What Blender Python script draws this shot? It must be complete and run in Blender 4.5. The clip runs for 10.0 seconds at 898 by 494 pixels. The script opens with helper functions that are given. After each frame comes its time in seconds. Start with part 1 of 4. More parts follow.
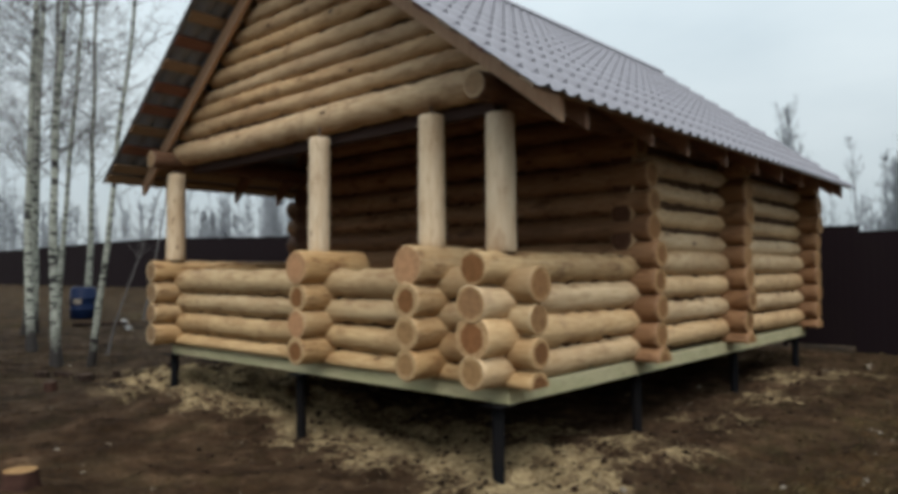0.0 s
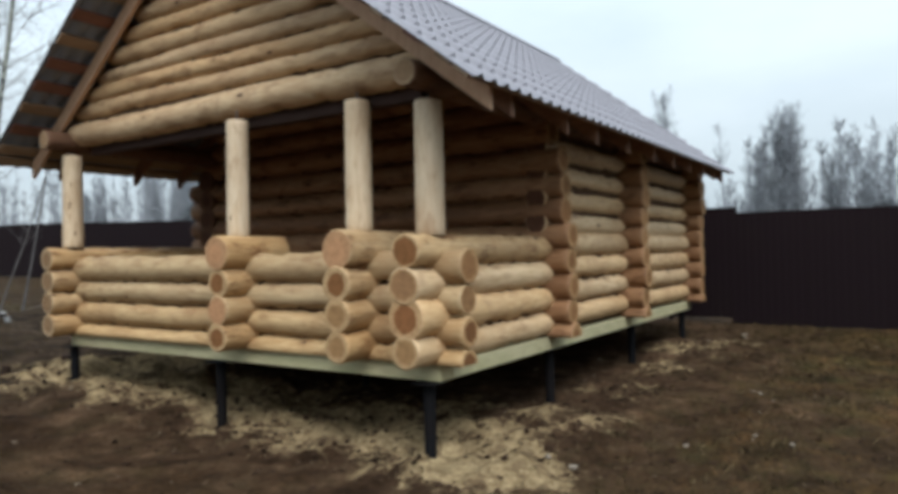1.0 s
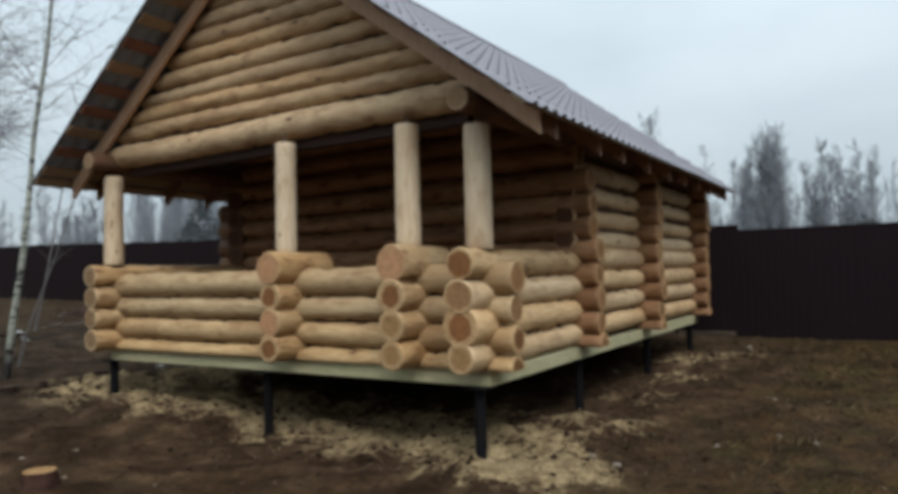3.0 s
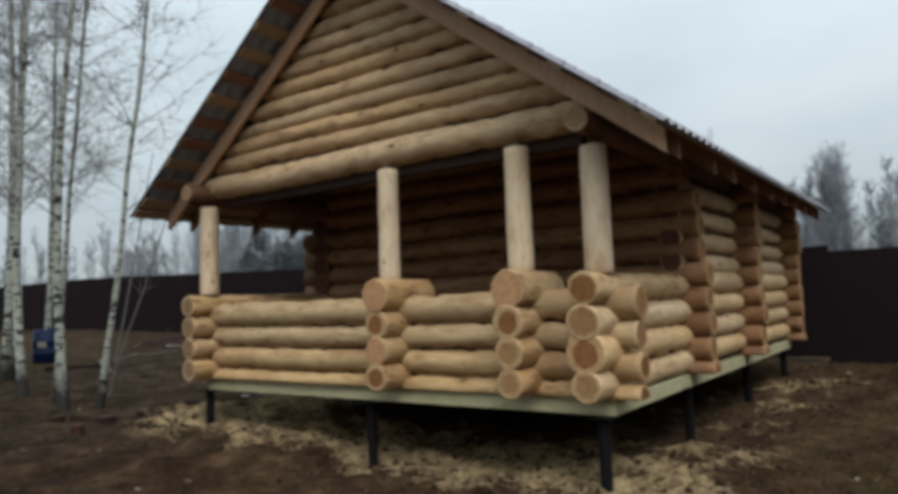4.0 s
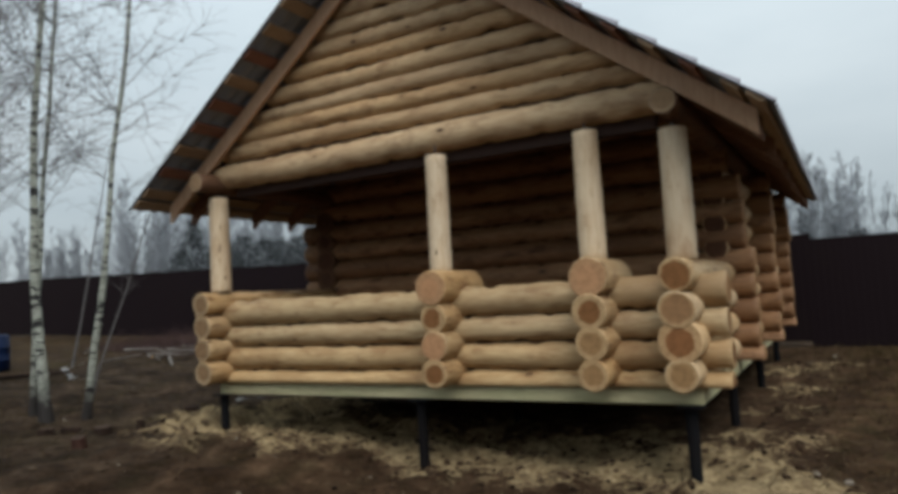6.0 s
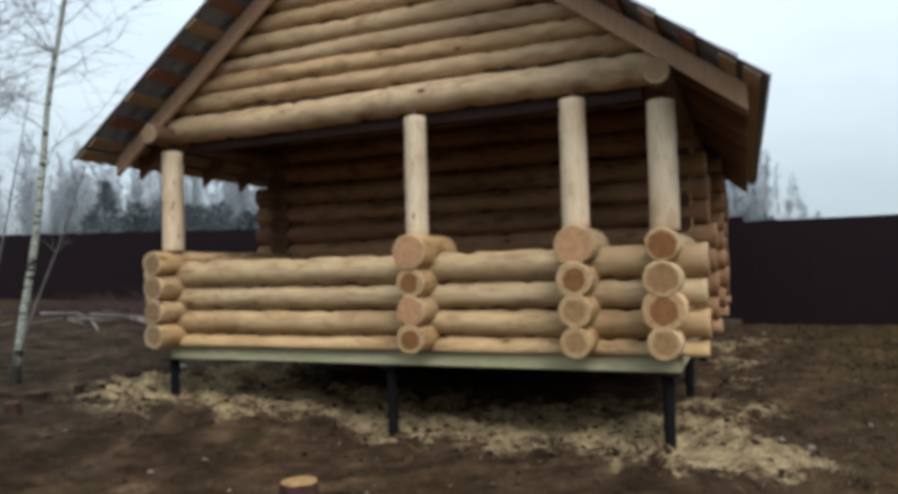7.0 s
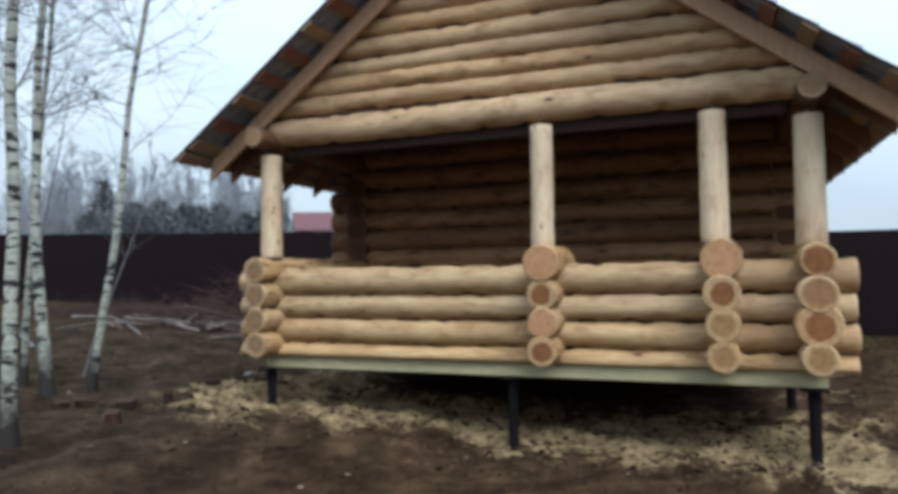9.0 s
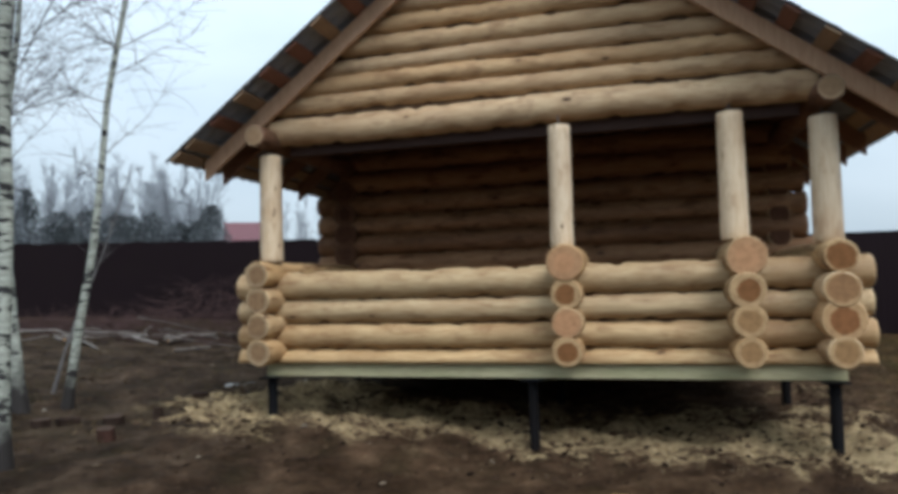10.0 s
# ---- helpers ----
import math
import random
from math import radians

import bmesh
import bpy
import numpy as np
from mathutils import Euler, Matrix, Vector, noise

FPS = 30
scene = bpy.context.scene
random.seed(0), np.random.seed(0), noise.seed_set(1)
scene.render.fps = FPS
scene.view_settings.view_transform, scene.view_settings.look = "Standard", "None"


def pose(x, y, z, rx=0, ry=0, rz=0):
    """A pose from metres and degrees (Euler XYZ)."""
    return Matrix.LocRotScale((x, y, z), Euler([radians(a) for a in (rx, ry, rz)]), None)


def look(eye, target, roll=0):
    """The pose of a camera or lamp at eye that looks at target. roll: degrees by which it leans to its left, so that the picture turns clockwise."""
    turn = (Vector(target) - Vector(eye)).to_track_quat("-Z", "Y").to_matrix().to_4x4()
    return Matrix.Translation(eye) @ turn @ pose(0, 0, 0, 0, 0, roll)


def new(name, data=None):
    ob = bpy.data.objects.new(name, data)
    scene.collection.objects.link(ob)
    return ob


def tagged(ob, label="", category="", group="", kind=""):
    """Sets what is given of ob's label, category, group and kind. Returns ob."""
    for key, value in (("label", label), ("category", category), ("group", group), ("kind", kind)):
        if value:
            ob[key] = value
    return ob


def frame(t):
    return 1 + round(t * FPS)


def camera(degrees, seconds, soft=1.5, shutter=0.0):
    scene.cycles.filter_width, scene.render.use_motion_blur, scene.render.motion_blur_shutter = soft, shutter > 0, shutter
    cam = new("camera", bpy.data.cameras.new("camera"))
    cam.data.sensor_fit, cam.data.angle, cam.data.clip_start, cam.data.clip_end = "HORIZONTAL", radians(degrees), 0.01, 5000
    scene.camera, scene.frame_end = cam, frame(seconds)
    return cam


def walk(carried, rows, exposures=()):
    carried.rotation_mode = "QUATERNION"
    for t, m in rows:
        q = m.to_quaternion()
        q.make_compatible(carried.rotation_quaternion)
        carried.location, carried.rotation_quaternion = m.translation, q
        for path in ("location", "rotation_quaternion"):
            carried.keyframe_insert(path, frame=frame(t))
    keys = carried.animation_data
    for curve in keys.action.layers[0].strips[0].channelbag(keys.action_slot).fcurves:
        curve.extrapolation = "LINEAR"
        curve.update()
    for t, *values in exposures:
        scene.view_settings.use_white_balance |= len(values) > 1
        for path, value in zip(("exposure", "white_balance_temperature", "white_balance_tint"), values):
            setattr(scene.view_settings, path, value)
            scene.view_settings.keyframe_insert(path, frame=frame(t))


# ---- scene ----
cam = camera(65.2, 10.0, 4.3)
PATH = [
    (0, (3.218, -4.138, 1.58), (1.868, -2.665, 1.65), -0.4),
    (0.5, (3.058, -4.311, 1.582), (1.997, -2.616, 1.566), -1.2),
    (1, (3.075, -4.446, 1.587), (1.97, -2.778, 1.603), -1.2),
    (1.5, (3.18, -4.608, 1.536), (2.006, -2.991, 1.466), -3.2),
    (2, (3.211, -4.708, 1.553), (2.114, -3.037, 1.584), -0.9),
    (2.5, (3.077, -4.894, 1.547), (2.145, -3.124, 1.571), -1.8),
    (3, (2.848, -5.047, 1.537), (1.783, -3.356, 1.611), -1.5),
    (3.2, (2.736, -5.064, 1.537), (1.632, -3.405, 1.709), -0.7),
    (4.3, (2.095, -5.349, 1.543), (0.923, -3.734, 1.663), -2.7),
    (4.5, (1.956, -5.382, 1.564), (0.798, -3.753, 1.648), -3.1),
    (5, (1.66, -5.425, 1.527), (0.588, -3.746, 1.711), -3.6),
    (5.5, (1.368, -5.532, 1.613), (0.347, -3.828, 1.846), -0.5),
    (5.7, (1.258, -5.638, 1.587), (0.257, -3.917, 1.779), -2.9),
    (6.8, (0.701, -5.716, 1.508), (-0.167, -3.915, 1.575), -0.8),
    (7, (0.579, -5.799, 1.486), (-0.2, -3.958, 1.543), -1.7),
    (7.5, (0.314, -5.931, 1.535), (-0.487, -4.098, 1.546), -3.5),
    (8, (-0.005, -6.007, 1.496), (-0.663, -4.118, 1.524), -3.2),
    (8.5, (-0.324, -6.078, 1.496), (-0.93, -4.173, 1.54), -2.1),
    (9, (-0.662, -6.206, 1.576), (-1.385, -4.342, 1.642), -1.0),
    (9.5, (-1.025, -6.247, 1.577), (-1.694, -4.364, 1.67), -0.7),
    (10, (-1.454, -6.34, 1.515), (-1.985, -4.414, 1.606), -1.7),
]
walk(cam, [(t, look(eye, target, roll)) for t, eye, target, roll in PATH],
     exposures=[(0, 0.05, 6380, 10), (0.5, 0.28, 6330, 10), (1.0, 0.36, 6130, 10), (1.5, 0.4, 6080, 10), (2.0, 0.38, 6030, 10), (2.5, 0.07, 6230, 10), (3.2, 0.05, 6180, 10), (4.5, -0.06, 6380, 10), (5.0, 0.07, 6330, 10), (5.5, -0.15, 6350, 10), (6.8, 0.22, 6180, 10), (7.5, 0.48, 5980, 10), (9.0, 0.46, 5780, 10), (10.0, 0.32, 5880, 10)])

# ---- world, sun and exposure ----
world = bpy.data.worlds.new("overcast_sky")
scene.world = world
world.use_nodes = True
wn, wl = world.node_tree.nodes, world.node_tree.links
wn.clear()
sky = wn.new("ShaderNodeTexSky")
sky.sky_type, sky.sun_disc = "NISHITA", False
sky.sun_elevation, sky.sun_rotation = radians(51), radians(137)
sky.air_density, sky.dust_density, sky.ozone_density = 1.0, 4.0, 1.5
coord = wn.new("ShaderNodeTexCoord")
stretch = wn.new("ShaderNodeMapping")
stretch.inputs["Scale"].default_value = (1.0, 1.0, 2.6)
cloud = wn.new("ShaderNodeTexNoise")
cloud.inputs["Scale"].default_value, cloud.inputs["Detail"].default_value = 2.2, 5
cloud_tone = wn.new("ShaderNodeValToRGB")
cloud_tone.color_ramp.elements[0].position, cloud_tone.color_ramp.elements[1].position = 0.3, 0.72
cloud_tone.color_ramp.elements[0].color = (0.60, 0.69, 0.725, 1)
cloud_tone.color_ramp.elements[1].color = (0.78, 0.86, 0.875, 1)
gain = wn.new("ShaderNodeVectorMath")
gain.operation = "SCALE"
gain.inputs["Scale"].default_value = 0.07
veil = wn.new("ShaderNodeMixRGB")
veil.inputs[0].default_value = 0.88
back = wn.new("ShaderNodeBackground")
back.inputs["Strength"].default_value = 1.0
wout = wn.new("ShaderNodeOutputWorld")
wl.new(coord.outputs["Generated"], stretch.inputs["Vector"])
wl.new(stretch.outputs[0], cloud.inputs["Vector"])
wl.new(cloud.outputs["Fac"], cloud_tone.inputs[0])
wl.new(sky.outputs[0], gain.inputs[0])
wl.new(gain.outputs[0], veil.inputs[1])
wl.new(cloud_tone.outputs[0], veil.inputs[2])
updown = wn.new("ShaderNodeSeparateXYZ")
wl.new(coord.outputs["Generated"], updown.inputs[0])
zenith = wn.new("ShaderNodeMapRange")
zenith.inputs["From Min"].default_value, zenith.inputs["From Max"].default_value = 0.0, 1.0
zenith.inputs["To Min"].default_value, zenith.inputs["To Max"].default_value = 0.74, 2.05
wl.new(updown.outputs["Z"], zenith.inputs["Value"])
dome = wn.new("ShaderNodeVectorMath")
dome.operation = "SCALE"
wl.new(veil.outputs[0], dome.inputs[0])
wl.new(zenith.outputs[0], dome.inputs["Scale"])
wl.new(dome.outputs[0], back.inputs["Color"])
wl.new(back.outputs[0], wout.inputs["Surface"])

sun = new("sun", bpy.data.lights.new("sun", "SUN"))
sun.data.energy, sun.data.angle, sun.data.color = 2.1, radians(32), (1.0, 0.985, 0.955)
sun.matrix_world = look((4.2, -6.6, 12.2), (-2.0, 0.0, 1.0))


# ---- materials ----
def material(name, rough=0.7, metal=0.0):
    m = bpy.data.materials.new(name)
    m.use_nodes = True
    b = m.node_tree.nodes["Principled BSDF"]
    b.inputs["Roughness"].default_value, b.inputs["Metallic"].default_value = rough, metal
    b.inputs["Specular IOR Level"].default_value = 0.25 if rough < 0.8 else 0.06
    return m, m.node_tree.nodes, m.node_tree.links, b


def coords(n, l, scale=(1, 1, 1), kind="Object", spread=True):
    """Texture coordinates, shifted from object to object so that no two share a pattern."""
    tc, mp = n.new("ShaderNodeTexCoord"), n.new("ShaderNodeMapping")
    mp.inputs["Scale"].default_value = scale
    if spread:
        info, comb = n.new("ShaderNodeObjectInfo"), n.new("ShaderNodeVectorMath")
        comb.operation = "SCALE"
        comb.inputs[0].default_value = (37.0, 51.0, 23.0)
        l.new(info.outputs["Random"], comb.inputs["Scale"])
        l.new(comb.outputs[0], mp.inputs["Location"])
    l.new(tc.outputs[kind], mp.inputs["Vector"])
    return mp.outputs[0]


def tex_noise(n, l, vec, scale, detail=4, rough=0.55):
    t = n.new("ShaderNodeTexNoise")
    t.inputs["Scale"].default_value, t.inputs["Detail"].default_value, t.inputs["Roughness"].default_value = scale, detail, rough
    l.new(vec, t.inputs["Vector"])
    return t.outputs["Fac"]


def ramp(n, l, fac, stops):
    r = n.new("ShaderNodeValToRGB")
    e = r.color_ramp.elements
    while len(e) < len(stops):
        e.new(0.5)
    for el, (p, c) in zip(e, stops):
        el.position, el.color = p, (*c, 1) if len(c) == 3 else c
    l.new(fac, r.inputs[0])
    return r.outputs[0]


def mix(n, l, fac, a, b, mode="MIX"):
    m = n.new("ShaderNodeMixRGB")
    m.blend_type = mode
    for s, v in ((0, fac), (1, a), (2, b)):
        if isinstance(v, (int, float)):
            m.inputs[s].default_value = v
        elif isinstance(v, tuple):
            m.inputs[s].default_value = (*v, 1)
        else:
            l.new(v, m.inputs[s])
    return m.outputs[0]


def bump(n, l, b, height, strength=0.4, dist=0.01):
    k = n.new("ShaderNodeBump")
    k.inputs["Strength"].default_value, k.inputs["Distance"].default_value = strength, dist
    l.new(height, k.inputs["Height"])
    l.new(k.outputs[0], b.inputs["Normal"])


def rand(n):
    return n.new("ShaderNodeObjectInfo").outputs["Random"]


FRESH = [(0.0, (0.90, 0.87, 0.82)), (0.35, (1, 1, 1)), (0.7, (1.0, 0.91, 0.78)), (1.0, (1.06, 1.08, 1.10))]
WEATHERED = [(0.0, (0.72, 0.62, 0.56)), (0.3, (1.0, 0.96, 0.92)), (0.55, (0.82, 0.72, 0.64)), (0.8, (1.06, 1.0, 0.95)), (1.0, (0.9, 0.8, 0.7))]


def peeled_wood(name, light, dark, stain, amount=0.5, along=(1.2, 9, 9), knots=1.9, tints=FRESH):
    """Freshly peeled pine: long fibres, brown bast left in patches, dark knots, a tint that differs from log to log."""
    m, n, l, b = material(name, 0.58)
    v = coords(n, l, along)
    vk = coords(n, l, (1.0, 2.4, 2.4))
    fibre = tex_noise(n, l, v, 5, 6, 0.62)
    base = ramp(n, l, fibre, [(0.34, dark), (0.6, light)])
    broad = tex_noise(n, l, vk, 0.9, 3, 0.5)
    base = mix(n, l, ramp(n, l, broad, [(0.42, (0, 0, 0)), (0.7, (0.55,) * 3)]), base, tuple(0.5 * (a + c) for a, c in zip(dark, stain)))
    blotch = tex_noise(n, l, vk, 3.4, 6, 0.68)
    base = mix(n, l, ramp(n, l, blotch, [(0.52, (0, 0, 0)), (0.66, (amount,) * 3)]), base, stain)
    strip = tex_noise(n, l, coords(n, l, (0.5, 4.0, 4.0)), 2.2, 5, 0.6)
    base = mix(n, l, ramp(n, l, strip, [(0.56, (0, 0, 0)), (0.68, (0.5,) * 3)]), base, tuple(min(1.0, 1.22 * c) for c in light))
    vor = n.new("ShaderNodeTexVoronoi")
    vor.inputs["Scale"].default_value = knots
    l.new(vk, vor.inputs["Vector"])
    halo = ramp(n, l, vor.outputs["Distance"], [(0.06, (0.6,) * 3), (0.26, (0, 0, 0))])
    base = mix(n, l, halo, base, tuple(0.6 * a + 0.4 * c for a, c in zip(stain, dark)))
    knot = ramp(n, l, vor.outputs["Distance"], [(0.06, (1, 1, 1)), (0.10, (0, 0, 0))])
    base = mix(n, l, knot, base, (0.055, 0.025, 0.013))
    tint = ramp(n, l, rand(n), tints)
    base = mix(n, l, 1.0, base, tint, "MULTIPLY")
    l.new(base, b.inputs["Base Color"])
    bump(n, l, b, mix(n, l, 0.5, fibre, blotch), 0.6, 0.02)
    return m


def end_grain(name, sap, heart, vary=True, wide=0.0):
    """A sawn log end: pale sapwood round a darker heart, growth rings and drying cracks."""
    m, n, l, b = material(name, 0.8)
    tc, sep = n.new("ShaderNodeTexCoord"), n.new("ShaderNodeVectorMath")
    sep.operation = "MULTIPLY"
    sep.inputs[1].default_value = (0, 1, 1)
    l.new(tc.outputs["Object"], sep.inputs[0])
    ln = n.new("ShaderNodeVectorMath")
    ln.operation = "LENGTH"
    l.new(sep.outputs[0], ln.inputs[0])
    rnd = rand(n)
    wob = tex_noise(n, l, coords(n, l, (1, 1, 1)), 9, 2)
    add = n.new("ShaderNodeMath")
    add.operation = "MULTIPLY_ADD"
    add.inputs[1].default_value = 0.045
    l.new(wob, add.inputs[0])
    l.new(ln.outputs["Value"], add.inputs[2])
    grow = n.new("ShaderNodeMath")
    grow.operation = "MULTIPLY_ADD"
    grow.inputs[1].default_value, grow.inputs[2].default_value = 0.03, 0.0
    l.new(rnd, grow.inputs[0])
    rad = n.new("ShaderNodeMath")
    rad.operation = "ADD"
    l.new(add.outputs[0], rad.inputs[0])
    l.new(grow.outputs[0], rad.inputs[1])
    heart_mix = ramp(n, l, rad.outputs[0], [(0.122 + wide, (1, 1, 1)), (0.131 + wide, (0, 0, 0))])
    heart_tone = ramp(n, l, rnd, [(0.0, heart), (0.45, tuple(0.5 * (a + c) for a, c in zip(sap, heart))), (0.7, heart), (1.0, tuple(0.75 * c for c in heart))])
    base = mix(n, l, heart_mix, sap, heart_tone if vary else heart)
    stainy = tex_noise(n, l, coords(n, l, (1, 1, 1)), 22, 5, 0.7)
    base = mix(n, l, ramp(n, l, stainy, [(0.42, (0.0,) * 3), (0.75, (0.7,) * 3)]), base, tuple(0.45 * c for c in heart))
    ring = n.new("ShaderNodeMath")
    ring.operation = "SINE"
    k = n.new("ShaderNodeMath")
    k.operation = "MULTIPLY"
    k.inputs[1].default_value = 700
    l.new(rad.outputs[0], k.inputs[0])
    l.new(k.outputs[0], ring.inputs[0])
    base = mix(n, l, 0.12, base, ramp(n, l, ring.outputs[0], [(0.0, (0.5, 0.4, 0.3)), (1.0, (1, 1, 1))]), "MULTIPLY")
    l.new(base, b.inputs["Base Color"])
    bump(n, l, b, wob, 0.3, 0.006)
    return m


def plain_wood(name, light, dark, rough=0.7, along=(9, 1, 9), scale=7, vary=True):
    m, n, l, b = material(name, rough)
    v = coords(n, l, along)
    f = tex_noise(n, l, v, scale, 6, 0.6)
    base = ramp(n, l, f, [(0.3, dark), (0.68, light)])
    tint = ramp(n, l, rand(n), [(0.0, (0.55, 0.45, 0.42)), (0.35, (0.95, 0.75, 0.65)), (0.7, (0.75, 0.7, 0.66)), (1.0, (1, 1, 1))])
    l.new(mix(n, l, 1.0 if vary else 0.15, base, tint, "MULTIPLY"), b.inputs["Base Color"])
    bump(n, l, b, f, 0.35, 0.006)
    return m


LOG = peeled_wood("peeled_pine", (0.53, 0.385, 0.215), (0.38, 0.232, 0.108), (0.135, 0.06, 0.024), 0.85)
RAIL_LOG = peeled_wood("pale_rail_pine", (0.475, 0.353, 0.202), (0.355, 0.232, 0.117), (0.17, 0.08, 0.034), 0.6)
SIDE_LOG = peeled_wood("pale_side_pine", (0.60, 0.45, 0.28), (0.47, 0.32, 0.172), (0.21, 0.115, 0.055), 0.5)
POST = peeled_wood("peeled_post", (0.64, 0.53, 0.39), (0.54, 0.41, 0.275), (0.28, 0.155, 0.075), 0.45, knots=4.2)
END = end_grain("sawn_log_end", (0.41, 0.255, 0.125), (0.17, 0.08, 0.034))
DEEP_END = end_grain("dark_hearted_log_end", (0.44, 0.295, 0.155), (0.205, 0.095, 0.038), False)
RED_HEART = end_grain("red_hearted_log_end", (0.45, 0.285, 0.145), (0.235, 0.105, 0.043), False, 0.02)
GREY_HEART = end_grain("greyish_hearted_log_end", (0.44, 0.285, 0.145), (0.28, 0.155, 0.075), False, 0.012)
PALE_END = end_grain("pale_log_end", (0.44, 0.29, 0.15), (0.30, 0.175, 0.08), False)
SALMON_END = end_grain("salmon_log_end", (0.42, 0.24, 0.125), (0.46, 0.245, 0.125))
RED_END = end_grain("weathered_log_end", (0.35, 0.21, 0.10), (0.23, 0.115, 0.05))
RAKE = plain_wood("weathered_rake_board", (0.62, 0.42, 0.275), (0.48, 0.305, 0.187), 0.7, (9, 9, 1), 7, False)
BOARD = plain_wood("rough_sawn_board", (0.33, 0.225, 0.135), (0.21, 0.125, 0.07))


def antiseptic_beam():
    """Pale treated timber, with patches where the green salt has soaked in and grey dirt along the fibres."""
    m, n, l, b = material("antiseptic_beam", 0.75)
    f = tex_noise(n, l, coords(n, l, (1, 9, 9)), 7, 6, 0.6)
    base = ramp(n, l, f, [(0.3, (0.34, 0.305, 0.18)), (0.68, (0.46, 0.415, 0.255))])
    salt = tex_noise(n, l, coords(n, l, (1.0, 3.0, 6.0)), 1.6, 5, 0.65)
    base = mix(n, l, ramp(n, l, salt, [(0.45, (0, 0, 0)), (0.62, (0.6,) * 3)]), base, (0.29, 0.285, 0.15))
    dirt = tex_noise(n, l, coords(n, l, (2.0, 4.0, 9.0)), 3.0, 6, 0.7)
    base = mix(n, l, ramp(n, l, dirt, [(0.55, (0, 0, 0)), (0.70, (0.6,) * 3)]), base, (0.13, 0.10, 0.065))
    l.new(base, b.inputs["Base Color"])
    bump(n, l, b, f, 0.35, 0.006)
    return m


GREEN_BEAM = antiseptic_beam()
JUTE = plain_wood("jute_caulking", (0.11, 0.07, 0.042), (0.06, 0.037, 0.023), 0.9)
TAN_BATTEN = plain_wood("tan_batten", (0.34, 0.24, 0.155), (0.23, 0.155, 0.095), 0.7, (9, 1, 9), 7, False)
RED_BATTEN = plain_wood("reddish_batten", (0.24, 0.115, 0.08), (0.15, 0.07, 0.05), 0.7, (9, 1, 9), 7, False)
# Gable beam: brown lowered so that it carries the shade under the gable.
DARK_BEAM = plain_wood("shaded_brown_beam", (0.05, 0.026, 0.019), (0.032, 0.017, 0.013), 0.75, (1, 9, 9), 7, False)
GABLE_LOG = peeled_wood("greyed_gable_pine", (0.55, 0.402, 0.244), (0.43, 0.285, 0.154), (0.20, 0.105, 0.052), 0.6)
# Cross-wall pine: its own redder tone, plus porch shade put into the colour.
HOUSE_LOG = peeled_wood("reddish_shaded_pine", (0.33, 0.20, 0.11), (0.225, 0.123, 0.062), (0.10, 0.045, 0.021), 0.85, tints=WEATHERED)
RAFTER = plain_wood("rafter_board", (0.25, 0.135, 0.085), (0.165, 0.085, 0.052), 0.7, (1, 9, 9), 7, False)
GREY_END = end_grain("weathered_plate_end", (0.38, 0.27, 0.165), (0.33, 0.215, 0.125))
# Boards near black: the attic's darkness is put into their colour.
CEILING_WOOD = plain_wood("shaded_ceiling_board", (0.055, 0.033, 0.026), (0.036, 0.022, 0.018))
# Porch-corner log ends, with the corner's shade put into their colour.
DIM_END = end_grain("shaded_log_end", (0.135, 0.07, 0.042), (0.095, 0.045, 0.028))
LEFT_END = end_grain("greyed_log_end", (0.34, 0.245, 0.145), (0.235, 0.145, 0.078), False)
# Top plates and left wall logs, coloured dark to stand for shade under the eaves.
PLATE_LOG = peeled_wood("shaded_plate_pine", (0.17, 0.095, 0.06), (0.11, 0.058, 0.036), (0.05, 0.024, 0.014), 0.7)


def painted_metal(name, colour, rough, metal=0.0, dirt=(0.05, 0.035, 0.025), amount=0.3, gloss=0.5):
    m, n, l, b = material(name, rough, metal)
    v = coords(n, l, (1, 1, 1))
    f = tex_noise(n, l, v, 1.7, 6, 0.65)
    g = tex_noise(n, l, v, 40, 3)
    base = mix(n, l, ramp(n, l, f, [(0.45, (0, 0, 0)), (0.8, (amount,) * 3)]), colour, dirt)
    base = mix(n, l, 0.12, base, mix(n, l, 1.0, base, g, "MULTIPLY"))
    l.new(base, b.inputs["Base Color"])
    b.inputs["Specular IOR Level"].default_value = gloss
    bump(n, l, b, g, 0.12, 0.002)
    return m


ROOF = painted_metal("polyester_roof_sheet", (0.19, 0.181, 0.203), 0.45, 0.0, (0.105, 0.097, 0.108), 0.35)
ROOF_UNDER = painted_metal("roof_sheet_underside", (0.23, 0.25, 0.29), 0.6, 0.0, (0.16, 0.165, 0.185), 0.5, 0.15)
FENCE_BROWN = painted_metal("chocolate_sheet", (0.0132, 0.0082, 0.0096), 0.75, 0.0, (0.0155, 0.011, 0.0096), 0.4, 0.05)
# Rail grey is darker than the sheets, to paint the rails' shadow lines.
RAIL_GREY = painted_metal("shadowed_grey_rail", (0.15, 0.165, 0.165), 0.6)
FENCE_GREY = painted_metal("galvanised_sheet", (0.36, 0.42, 0.42), 0.45, 0.3, (0.26, 0.29, 0.28), 0.4)
PILE_BLACK = painted_metal("black_primer", (0.009, 0.009, 0.010), 0.85, 0.0, (0.02, 0.013, 0.009), 0.4, 0.04)
PIN = painted_metal("zinc_steel", (0.13, 0.12, 0.115), 0.5, 0.6)
